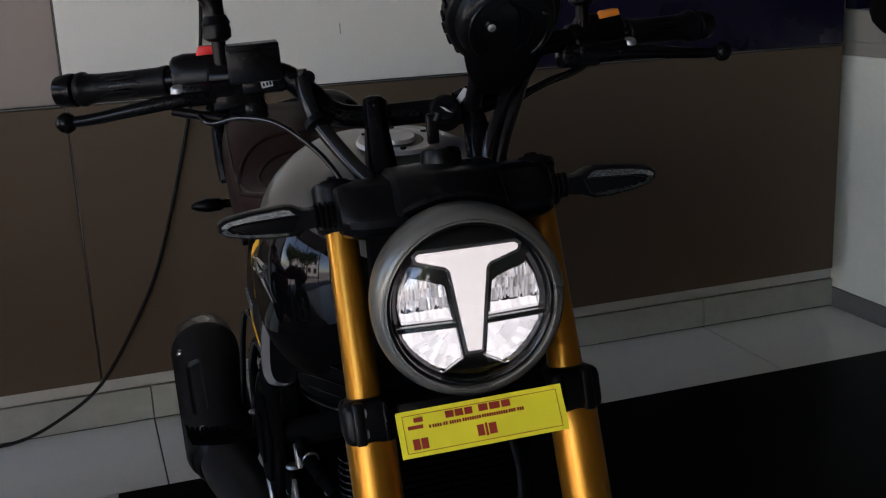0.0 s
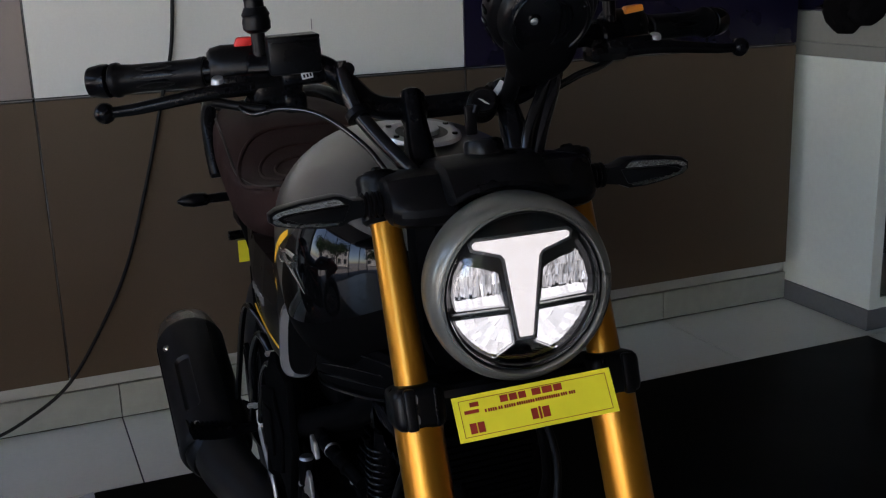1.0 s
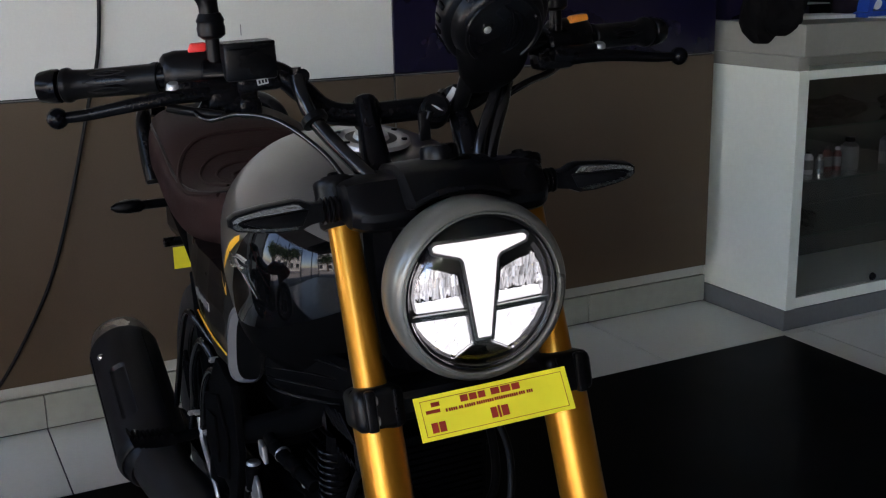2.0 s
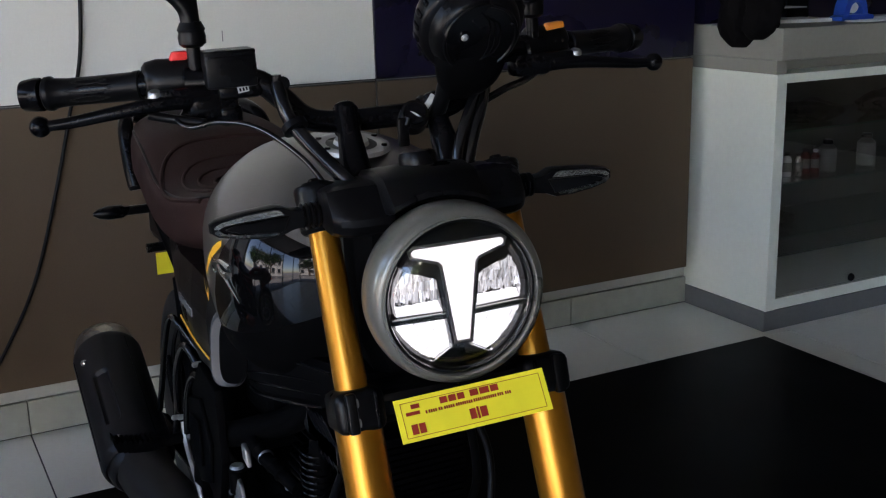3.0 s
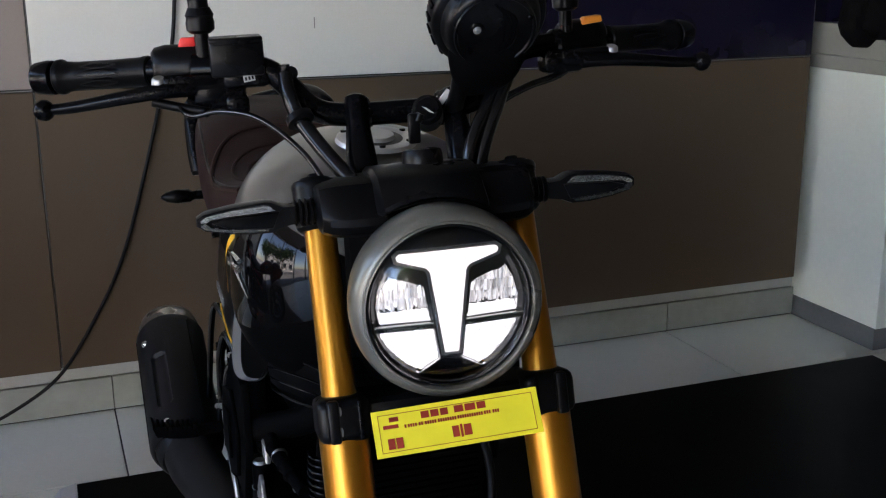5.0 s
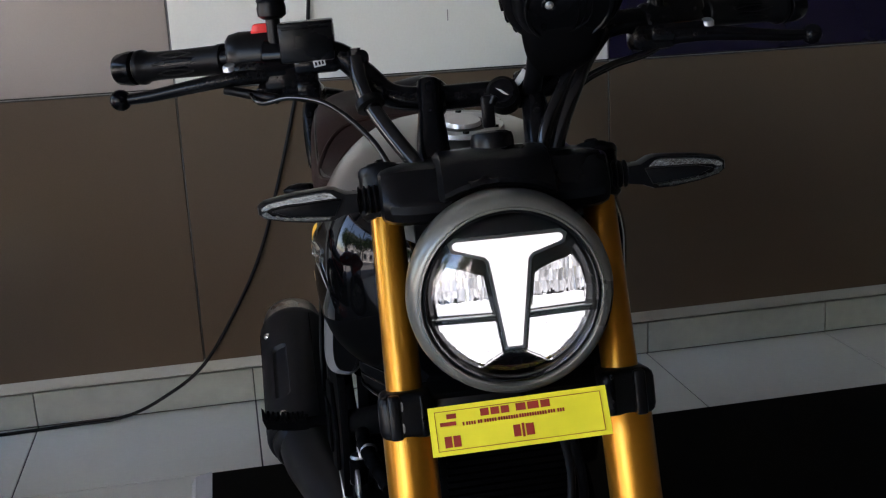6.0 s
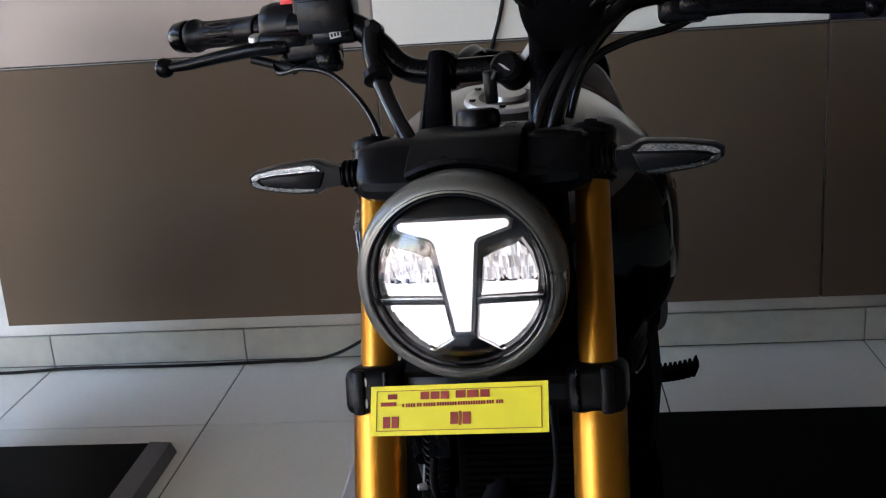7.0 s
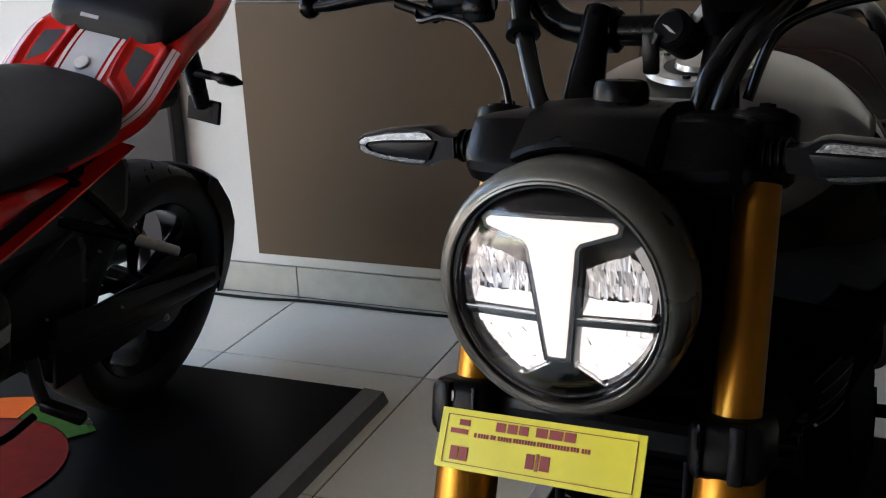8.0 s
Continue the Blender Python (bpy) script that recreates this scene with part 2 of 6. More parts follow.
def mesh_of(name, bm, mat, angle=38):
    me = bpy.data.meshes.new(name)
    bm.to_mesh(me)
    bm.free()
    me.materials.append(mat)
    me.set_sharp_from_angle(angle=radians(angle))
    for p in me.polygons:
        p.use_smooth = p.area < 0.002  # large flat faces stay flat beside their rounded edges
    return me


def part(name, bm, mat, parent, label="", m=None, angle=38):
    """Link a bmesh, built in world places, as one mesh under a thing or a part."""
    root = parent
    while root.parent:
        root = root.parent
    if m is not None:
        bm.transform(m)
    bm.transform(root.matrix_basis.inverted())
    ob = new(name, mesh_of(name, bm, mat, angle))
    ob.parent = parent
    return tagged(ob, label)


def thing(name, x, y, z, label, category, group=""):
    ob = new(name)
    ob.empty_display_size = 0.1
    ob.matrix_basis = pose(x, y, z)
    return tagged(ob, label, category, group)


def solid(name, bm, mat, label="", category="", kind="", m=None, angle=38):
    if m is not None:
        bm.transform(m)
    return tagged(new(name, mesh_of(name, bm, mat, angle)), label, category, "", kind)


def oval(cx, cy, cz, w, up, down, n=28, e=2.4, flat=0.0):
    """A ring in the plane y = cy: half width w, height up above and down below the centre."""
    out = []
    for j in range(n):
        a = 2 * math.pi * j / n
        c, s = math.cos(a), math.sin(a)
        x = w * math.copysign(abs(c) ** (2 / e), c)
        z = math.copysign(abs(s) ** (2 / e), s) * (up if s > 0 else down)
        out.append(Vector((cx + x, cy, cz + z)))
    return out


# ---- the room ----
PITCH = 0.616
GX, GY = -0.287, 2.624
WEST, EAST, SOUTH, NORTH, TOP = -3.7, 5.6, -3.4, 3.09, 3.0

floor = solid("floor", span(WEST, EAST, SOUTH, NORTH, -0.12, -0.003), M_GROUT, "pale grey square floor tiles with dark thin joints", "floor", "structure")
# ceiling out of view; its grey is set by how much light it bounces
ceiling = solid("ceiling", span(WEST - 0.2, EAST + 0.2, SOUTH - 0.2, NORTH + 0.2, TOP, TOP + 0.2), M_CEIL, "unseen grey ceiling, toned to limit bounced light", "ceiling", "structure")
wall_n = solid("wall_north", span(WEST, EAST, NORTH, NORTH + 0.2, -0.1, TOP), M_WALL, "white painted wall clad with brown, white and navy panels", "wall", "structure")
# unseen east and south walls, added to close the room and shape its light
solid("wall_east", span(EAST, EAST + 0.2, SOUTH, NORTH, -0.1, TOP), M_BACK, "unseen plain wall, toned for the light it bounces", "wall", "structure")
solid("wall_south", join(span(-2.0, EAST, SOUTH - 0.2, SOUTH, -0.1, TOP), span(WEST, -2.0, SOUTH - 0.2, SOUTH, 2.75, TOP)), M_BACK, "unseen wall beside a wide shopfront opening, toned for bounced light", "wall", "structure")
solid("wall_west", join(span(WEST - 0.2, WEST, SOUTH, NORTH, 2.94, TOP), span(WEST - 0.2, WEST, 2.95, NORTH, -0.1, 2.94)), M_WALL, "white lintel over a wide shopfront opening", "wall", "structure")
for i, (ax, p) in enumerate([("x", -3.6), ("x", -2.06), ("y", -2.6), ("y", -1.2), ("y", 0.2), ("y", 1.6)]):
    bm = span(p - 0.03, p + 0.03, SOUTH - 0.12, SOUTH - 0.05, -0.1, 2.75) if ax == "x" else span(WEST - 0.12, WEST - 0.05, p - 0.03, p + 0.03, -0.1, 2.94)
    solid("window_mullion", bm, M_STRIP, "grey aluminium shopfront mullion", "mullion", "structure")

# panels on the wall: lower row brown, upper row pale, white, navy
JX = (-1.609, -0.418, 0.797, 2.03)
for k, (a, b) in enumerate(zip(JX, JX[1:])):
    part("panel", span(a + 0.0028, b - 0.0028, 3.0, 3.088, 0.167, 0.932, 0.0015), M_BROWN, wall_n, "dark brown laminate wall panel")
    part("panel", span(a + 0.0028, b - 0.0028, 3.0, 3.088, 0.941, 2.2, 0.0015), (M_BEIGE, M_WHITEP, M_NAVY)[k], wall_n, ("pale beige laminate wall panel", "white laminate wall panel", "navy blue laminate wall panel")[k])
    part("joint_channel", span(a + 0.003, b - 0.003, 3.010, 3.08, 0.9322, 0.9408), M_CHANNEL, wall_n)
    part("joint_strip", span(a + 0.003, b - 0.003, 3.0015, 3.0098, 0.9350, 0.9372), M_STRIP, wall_n, "thin aluminium joint strip")
for x in JX[1:3]:
    for z0, z1 in ((0.17, 0.931), (0.942, 2.2)):
        part("joint_channel", span(x - 0.0026, x + 0.0026, 3.010, 3.08, z0, z1), M_CHANNEL, wall_n)
        part("joint_strip", span(x - 0.0009, x + 0.0011, 3.0015, 3.0098, z0, z1), M_STRIP, wall_n, "thin aluminium joint strip")
part("panel", span(-2.14, -1.888, 3.02, 3.088, 0.11, 2.4, 0.012), M_DARKPNL, wall_n, "dark grey wall panel")

part("panel", span(2.10, 4.6, 3.03, 3.088, 1.045, 2.3, 0.002), M_NAVY, wall_n, "navy blue laminate wall panel")

part("scuff_mark", span(0.330, 0.3325, 2.9992, 3.0004, 1.075, 1.105), M_STRIP, wall_n, "small grey scuff")

# skirting tiles
base = solid("baseboard", span(WEST, 2.09, 3.081, 3.089, 0.001, 0.100), M_GROUT, "grey tiled skirting with dark joints", "skirting", "structure")
x = GX - 5 * PITCH
while x < 2.05:
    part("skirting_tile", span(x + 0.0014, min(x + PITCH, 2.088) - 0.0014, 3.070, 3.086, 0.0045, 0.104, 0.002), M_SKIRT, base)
    x += PITCH

# the cable that hangs down the wall and runs along the skirting
cable = solid("cable", tube([(-0.02, 2.99, 2.6), (-0.035, 2.992, 1.5), (-0.053, 2.99, 1.10), (-0.104, 2.99, 0.894), (-0.164, 2.99, 0.682), (-0.231, 2.988, 0.482), (-0.309, 2.985, 0.329), (-0.42, 2.985, 0.165), (-0.54, 3.0, 0.075), (-0.66, 3.03, 0.018), (-0.82, 3.045, 0.006), (-1.1, 3.035, 0.006), (-1.45, 3.04, 0.006), (-1.7, 3.02, 0.006), (-2.2, 3.045, 0.006)], 0.0050, 8, 8), M_CABLE, "black cable hanging down the wall to the floor", "cable")


def platform(x0, x1, y0, y1, strip):
    """A low black display platform with a grey edge profile along one side."""
    t = thing("display_platform", (x0 + x1) / 2, (y0 + y1) / 2, 0, "low black rubber-topped display platform with grey metal edge", "platform", "display platforms")
    part("top_mat", span(x0, x1, y0, y1, 0.0005, 0.030, 0.002), M_MAT, t, "black rubber top")
    w = 0.052 if strip < 0 else 0.066
    if strip < 0:
        sec = [(x0 - w, 0.0005), (x0 - w, 0.006), (x0 - w + 0.012, 0.024), (x0 - 0.0005, 0.033), (x0 - 0.0005, 0.0005)]
    else:
        sec = [(x1 + 0.0005, 0.0005), (x1 + 0.0005, 0.033), (x1 + w - 0.012, 0.030), (x1 + w, 0.006), (x1 + w, 0.0005)]
    part("edge_profile", loft([[V(x, y, z) for x, z in sec] for y in (y0, y1)]), M_EDGEP if strip < 0 else M_EDGE, t, "grey metal edge profile", angle=20)
    return t


platform(-0.412, 2.0, 0.32, 2.562, -1)
platform(-3.3, -0.998, 0.25, 2.462, 1)
# flat red disc on the platform, with an orange and a green band
st = solid("platform_disc", lathe([(0.0, 0), (0.235, 0), (0.240, 0.0008)], (-1.70, 1.82, 0.0335), (0, 0, 1), 48), M_REDDISC, "round flat dark red disc on the black platform", "sticker")


def arc(a0, a1, r0, r1, z):
    return loft([[V(-1.70 + r * math.cos(a), 1.82 + r * math.sin(a), z) for r in (r0, r1)] for a in (radians(a0 + (a1 - a0) * k / 12) for k in range(13))], closed=False)


part("disc_band", arc(100, 150, 0.243, 0.36, 0.0348), M_OBAND, st, "flat orange band round the disc")
part("disc_band", arc(52, 99, 0.243, 0.31, 0.0348), M_GREEN, st, "flat green band round the disc")

# ---- counter ----
def counter():
    x0, yf, yb, x1 = 2.09, 2.655, 3.088, 4.4
    c = thing("display_counter", 3.2, 2.87, 0, "white and grey display counter with glass doors and shelves", "counter")
    part("plinth", span(x0 - 0.004, x1, yf + 0.0, yb - 0.001, 0.0005, 0.072, 0.001), M_PLINTH, c, "grey plinth")
    part("side_panel", span(x0, x0 + 0.045, yf, yb - 0.001, 0.073, 0.892, 0.002), M_CABW, c, "white side board")
    part("side_panel", span(x1 - 0.045, x1, yf, yb - 0.001, 0.073, 0.892, 0.002), M_CABW, c, "white side board")
    # the back board's colour carries the shade inside the cabinet
    part("back_panel", span(x0 + 0.046, x1 - 0.046, yb - 0.02, yb - 0.002, 0.073, 0.892), M_DARKIN, c, "back board with the cabinet's shade in its colour")
    part("bottom_board", span(x0 + 0.046, x1 - 0.046, yf + 0.004, yb - 0.021, 0.073, 0.112, 0.001), M_CABW, c, "white bottom board")
    part("top_rail", span(x0 + 0.046, x1 - 0.046, yf + 0.004, yb - 0.021, 0.862, 0.892), M_CABW, c, "white top rail")
    part("neck_band", span(x0 - 0.002, x0 + 0.044, yf + 0.004, yb - 0.001, 0.893, 0.938, 0.001), M_CABG, c, "grey band below the worktop")
    part("neck_band", span(x0 + 0.0445, x1, yf + 0.11, yb - 0.001, 0.893, 0.938), M_CABG, c, "recessed grey band below the worktop")
    part("worktop", span(x0 - 0.006, x1, yf - 0.022, yb - 0.001, 0.939, 1.044, 0.003), M_CABG, c, "thick grey worktop")
    for z in (0.315, 0.505, 0.690):
        sh = part("shelf", span(x0 + 0.047, x1 - 0.047, yf + 0.05, yb - 0.022, z - 0.004, z + 0.004), M_SHELF, c, "glass shelf")
        part("shelf_edge", span(x0 + 0.047, x1 - 0.047, yf + 0.0465, yf + 0.0495, z - 0.0035, z + 0.0035), M_SHELFEDGE, sh, "dark green polished glass edge")
    for i in range(3):
        a = x0 + 0.05 + i * 0.735
        d = part("glass_door", span(a, a + 0.745, yf + 0.016 + 0.008 * (i % 2), yf + 0.021 + 0.008 * (i % 2), 0.113, 0.861), M_GLASS, c, "clear sliding glass door")
        d.visible_shadow = False
        part("door_edge", span(a + 0.7455, a + 0.7485, yf + 0.016 + 0.008 * (i % 2), yf + 0.021 + 0.008 * (i % 2), 0.114, 0.860), M_SHELFEDGE, d, "dark green polished glass edge")
        part("knob", rod((a + 0.375, yf + 0.015, 0.132), (a + 0.375, yf + 0.002, 0.132), 0.015, 0.013, 16, 0.003), M_PLASTIC, d, "black knob")
    return c


counter()


def bottle(x, y, z, r, h, body, capm, label):
    b = thing("bottle", x, y, z, label, "bottle", "bottles on the glass shelf")
    part("bottle_body", lathe([(r * 0.9, 0), (r, 0.004), (r, h * 0.72), (r * 0.55, h * 0.84), (r * 0.5, h * 0.86)], (x, y, z), (0, 0, 1), 18, True), body, b)
    part("cap", rod((x, y, z + h * 0.86), (x, y, z + h), r * 0.58, r * 0.55, 16, 0.002), capm, b)
    part("paper_label", lathe([(r + 0.0006, h * 0.2), (r + 0.0006, h * 0.6)], (x, y, z), (0, 0, 1), 18), M_BOTTLE, b)


for x, y, r, h, bmt, cm, lab in [(2.30, 2.80, 0.017, 0.085, M_SILVER, M_PLASTIC, "small silver bottle with a black cap"), (2.345, 2.79, 0.015, 0.08, M_CHROME, M_PLASTIC, "small silver bottle with a black cap"), (2.40, 2.81, 0.019, 0.09, M_REDBOT, M_PLASTIC, "small dark red bottle with a black cap"), (2.44, 2.80, 0.016, 0.085, M_REDBOT, M_WHITE, "small dark red bottle with a white cap"), (2.50, 2.80, 0.031, 0.115, M_BOTTLE, M_PLASTIC, "white plastic bottle with a black cap"), (2.70, 2.80, 0.033, 0.12, M_BOTTLE, M_PLASTIC, "white plastic bottle with a black cap")]:
    bottle(x, y, 0.5095, r, h, bmt, cm, lab)


def lumpy(name, cx, cy, cz, sx, sy, sz, mat, label, category, seed):
    """A crumpled soft thing that lies on its support."""
    bm = bmesh.new()
    bmesh.ops.create_icosphere(bm, subdivisions=4, radius=1)
    for v in bm.verts:
        n = noise.noise(v.co * 2.2 + V(seed, 0, 0)) * 0.30 + noise.noise(v.co * 6 + V(0, seed, 0)) * 0.10
        p = v.co * (1 + n)
        v.co = (cx + p.x * sx, cy + p.y * sy, cz + sz * max(p.z, -0.75) + sz * 0.75)
    return solid(name, bm, mat, label, category)


lumpy("bag", 2.23, 2.80, 0.320, 0.085, 0.09, 0.045, M_CLOTH, "crumpled black bag lying on the glass shelf", "bag", 3)
lumpy("glove", 2.42, 2.82, 0.695, 0.13, 0.07, 0.045, M_CLOTH, "pair of folded black gloves on the glass shelf", "gloves", 8)
lumpy("glove", 2.78, 2.82, 0.695, 0.10, 0.07, 0.05, M_CLOTH, "pair of folded black gloves on the glass shelf", "gloves", 11)


def jacket():
    """A dark garment folded over the end of the worktop, its two sides hanging apart."""
    lobes = []
    for cy, cx, w, low, tilt in ((2.845, 2.080, 0.072, 0.975, 0.10), (2.715, 2.072, 0.062, 1.005, -0.16)):
        rings = []
        for i in range(26):
            u = i / 25
            row = []
            for j in range(30):
                a = 2 * math.pi * j / 30
                f = 1 + 0.30 * noise.noise(V(math.cos(a) * 1.8, math.sin(a) * 1.8, u * 3.5 + cy * 9)) + 0.12 * noise.noise(V(math.cos(a) * 6, math.sin(a) * 6, u * 9))
                end = min(1, (u + 0.03) * 5, (1.03 - u) * 5) ** 0.5
                row.append(V(cx + 0.055 * math.sin(a) * f * end, cy + tilt * (u - 0.5) * 0.3 + w * math.cos(a) * f * end, low + (1.21 - low) * u))
            rings.append(row)
        lobes.append(loft(rings))
    return join(*lobes, ball((2.085, 2.79, 1.17), 0.055, 0.12, 0.055))


solid("jacket", jacket(), M_CLOTH, "black jacket hanging over the worktop corner", "jacket")
tape = thing("tape_dispenser", 2.58, 2.80, 1.0445, "blue plastic desk tape dispenser on the worktop", "tape dispenser")

part("dispenser_base", prism([(-0.078, 0), (0.078, 0), (0.082, 0.016), (0.060, 0.022), (-0.060, 0.022), (-0.082, 0.016)], (2.58, 2.83, 1.0445), (1, 0, 0), (0, 0, 1), 0.058, 0.003), M_BLUE, tape)
part("dispenser_arch", loft([[V(2.58 + rr * 0.058 * math.cos(a) - 0.008, y, 1.062 + rr * 0.082 * math.sin(a)) for rr, y in ((1.0, 2.826), (1.0, 2.776), (0.58, 2.776), (0.58, 2.826))] for a in (radians(-4 + 188 * k / 24) for k in range(25))]), M_BLUE, tape, "blue curved arch", angle=50)
part("tape_roll", rod((2.575, 2.815, 1.094), (2.575, 2.790, 1.094), 0.024, None, 24, 0.002), M_PAPER, tape, "pale tape roll")
for x, y, a, h in [(2.62, 2.76, 5, 0.004), (2.40, 2.90, -12, 0.012), (2.85, 2.80, 9, 0.006)]:
    solid("paper_stack", box(0, 0, h / 2, 0.21, 0.15, h, 0.0008, pose(x, y, 1.0445, 0, 0, a)), M_PAPER, "sheets of white paper lying on the worktop", "paper")

tray = thing("document_tray", 2.36, 2.98, 1.0445, "black stacked document tray with pale papers on the worktop", "tray")
for k in range(3):
    z = 1.0445 + 0.042 * k
    part("tray_shelf", join(span(2.22, 2.50, 2.93, 3.06, z, z + 0.004), span(2.22, 2.226, 2.93, 3.06, z + 0.0045, z + 0.041), span(2.494, 2.50, 2.93, 3.06, z + 0.0045, z + 0.041)), M_CLOTH, tray)
    part("paper_sheet", span(2.24, 2.48, 2.925 - 0.006 * k, 3.05, z + 0.005, z + 0.009), M_PAPER, tray, "pale papers")

# ---- the grey and gold motorcycle ----
BX = -0.006
bike = thing("motorcycle", BX, 1.5, 0.03, "grey and black roadster motorcycle with gold fork and lit round headlight", "motorcycle", "motorcycles on display")
S = pose(-0.048, 1.046, 0.985, 0, -2.4, -8)


def sp(name, bm, mat, parent=None, label="", angle=38):
    return part(name, bm, mat, parent or bike, label, S, angle)



def eased(rows, per=4):
    arr = [np.array(r) for r in rows]
    out = []
    for i in range(len(arr) - 1):
        p0, p1, p2, p3 = arr[max(i - 1, 0)], arr[i], arr[i + 1], arr[min(i + 2, len(arr) - 1)]
        for k in range(per):
            t = k / per
            out.append(tuple(0.5 * (2 * p1 + (p2 - p0) * t + (2 * p0 - 5 * p1 + 4 * p2 - p3) * t * t + (3 * p1 - p0 - 3 * p2 + p3) * t ** 3)))
    return out + [tuple(arr[-1])]


FX = 0.006
# fork
for s in (-1, 1):
    x = FX + s * 0.1085
    fy = lambda z: 0.022 + 0.4 * z
    f = sp("fork_leg", join(rod((x, fy(0.015), 0.015), (x, fy(-0.17), -0.17), 0.0165, 0.0185, 32), lathe([(0.019, 0), (0.0255, 0.012), (0.026, 0.03), (0.0255, 0.27), (0.023, 0.28)], (x, fy(-0.165), -0.165), (0, -0.4, -1), 36, True)), M_GOLD, None, "gold anodised fork tube")
    sp("stanchion", rod((x, fy(-0.42), -0.42), (x, fy(-0.60), -0.60), 0.0195, None, 28), M_CHROME, f, "polished steel inner tube")
    sp("axle_block", box(x, fy(-0.62), -0.62, 0.05, 0.06, 0.08, 0.012), M_SATIN, f)
    sp("top_clamp", join(rod((x, fy(-0.004) + 0.002, -0.004), (x, fy(0.042) + 0.002, 0.042), 0.0245, None, 28, 0.004), lathe([(0.0250, 0.0), (0.0253, 0.006), (0.0238, 0.009), (0.0180, 0.0095), (0.0165, 0.0125), (0.0, 0.013)], (x, fy(0.037), 0.037), (0, 0.4, 1), 28)), M_PLASTIC, f)
    sp("preload_screw", rod((x, fy(0.050) + 0.001, 0.050), (x, fy(0.053) + 0.001, 0.053), 0.0075, 0.0065, 6), M_SATIN, f)
    s < 0 and sp("clamp_bolt", rod((x + s * 0.004 + 0.015, -0.022, 0.008), (x + s * 0.004 + 0.015, -0.031, 0.004), 0.0040, None, 12, 0.001), M_DISC, f, "bright bolt")
    cm = Matrix.Translation((x, fy(-0.184), -0.184)) @ Matrix.Rotation(radians(-14), 4, "X")
    c = sp("lower_clamp", join(box(0, 0, 0, 0.055, 0.064, 0.046, 0.010, cm, 3), box(s * 0.011, -0.032, 0, 0.012, 0.010, 0.044, 0.003, cm)), M_PLASTIC, f, "black lower fork clamp")
    sp("clamp_band", box(-s * 0.016, -0.0335, 0, 0.004, 0.004, 0.040, 0.001, cm), M_SATIN, c)
    for dz in (0.0105, -0.0105) if s < 0 else ():
        sp("clamp_bolt", loft([[cm @ V(-0.004 + 0.0014 * math.cos(a), -y, dz + 0.0048 * math.sin(a)) for a in (2 * math.pi * j / 14 for j in range(14))] for y in (0.030, 0.0335)]), M_STRIP, c, "bright slotted bolt")
sp("fork_bridge", box(FX, -0.035, -0.186, 0.20, 0.055, 0.036, 0.01), M_PLASTIC)
sp("steering_stem", rod((FX, 0.04, 0.03), (FX, -0.035, -0.19), 0.026), M_SATIN)
sp("headlight_bracket", loft([[V(FX + sx * w, y, z) for sx, y in ((-1, 0.0), (-0.8, -0.018), (0.8, -0.018), (1, 0.0), (1, 0.045), (-1, 0.045))] for z, w in [(-0.165, 0.070), (-0.13, 0.081), (-0.06, 0.082), (0.0, 0.081), (0.035, 0.078)]]), M_MATTB, None, "black headlight bracket")

# black cowl above the headlight: a middle block and two wings
def cowl_under(x):
    return -0.057 + math.sqrt(0.110 ** 2 - (x - 0.004) ** 2)


rows = []
for x, k in [(-0.052, 0.55), (-0.050, 0.85), (-0.046, 1.0), (-0.03, 1.03), (-0.01, 1.05), (0.006, 1.06), (0.022, 1.05), (0.042, 1.03), (0.058, 1.0), (0.062, 0.85), (0.064, 0.55)]:
    zb = min(cowl_under(x) - 0.013, 0.040)
    yf = 0.02 - 0.088 * k
    zt = 0.030 + 0.029 * k
    rows.append([V(x, yf + 0.014, zb - 0.004), V(x, yf, zb), V(x, yf - 0.003, zb + 0.003), V(x, yf - 0.001, zb + 0.007), V(x, yf + 0.030, zt - 0.003), V(x, yf + 0.037, zt), V(x, 0.0, zt + 0.003), V(x, 0.05, zt - 0.004), V(x, 0.055, 0.02), V(x, 0.03, zb - 0.02), V(x, -0.01, zb - 0.018)])
cowl_mid = sp("headlight_cowl", loft(rows), M_PLASTIC, None, "black plastic cowl", angle=24)
for s in (-1, 1):
    rows = []
    for d, k in [(0.046, 1.0), (0.060, 1.0), (0.078, 1.0), (0.092, 0.96), (0.103, 0.86), (0.110, 0.70), (0.113, 0.48)]:
        sec = [(-0.034, 0.000), (-0.044, 0.005), (-0.0495, 0.014), (-0.0500, 0.022), (-0.0475, 0.027), (-0.027, 0.047), (-0.021, 0.0515), (-0.010, 0.054), (0.050, 0.049), (0.055, 0.008)]
        rows.append([V(FX + s * d, 0.0 + y * k, 0.026 + (z - 0.026) * (0.5 + 0.5 * k)) for y, z in sec])
    wing = sp("cowl_wing", loft(rows), M_PLASTIC, cowl_mid, "black moulded cowl wing", angle=24)
    for k in range(3):
        sp("wing_rib", box(FX + s * (0.092 + 0.005 * k), -0.0400 + 0.0035 * k, 0.014, 0.002, 0.006, 0.018, 0.001), M_PLASTIC, wing)
    sp("wing_rim", box(FX + s * 0.0485, -0.0475, 0.034, 0.003, 0.004, 0.020, 0.001, Matrix.Translation((0, -0.0475, 0.034)) @ Matrix.Rotation(radians(-16), 4, "X") @ Matrix.Translation((0, 0.0475, -0.034))), M_GLOSS, wing)
sp("stem_cap", lathe([(0.0212, 0), (0.0218, 0.012), (0.0215, 0.019), (0.0200, 0.0235), (0.0155, 0.0255), (0.0, 0.0257)], (0.010, 0.012, 0.051), (0, 0.2, 1), 36, True), M_PLASTIC)

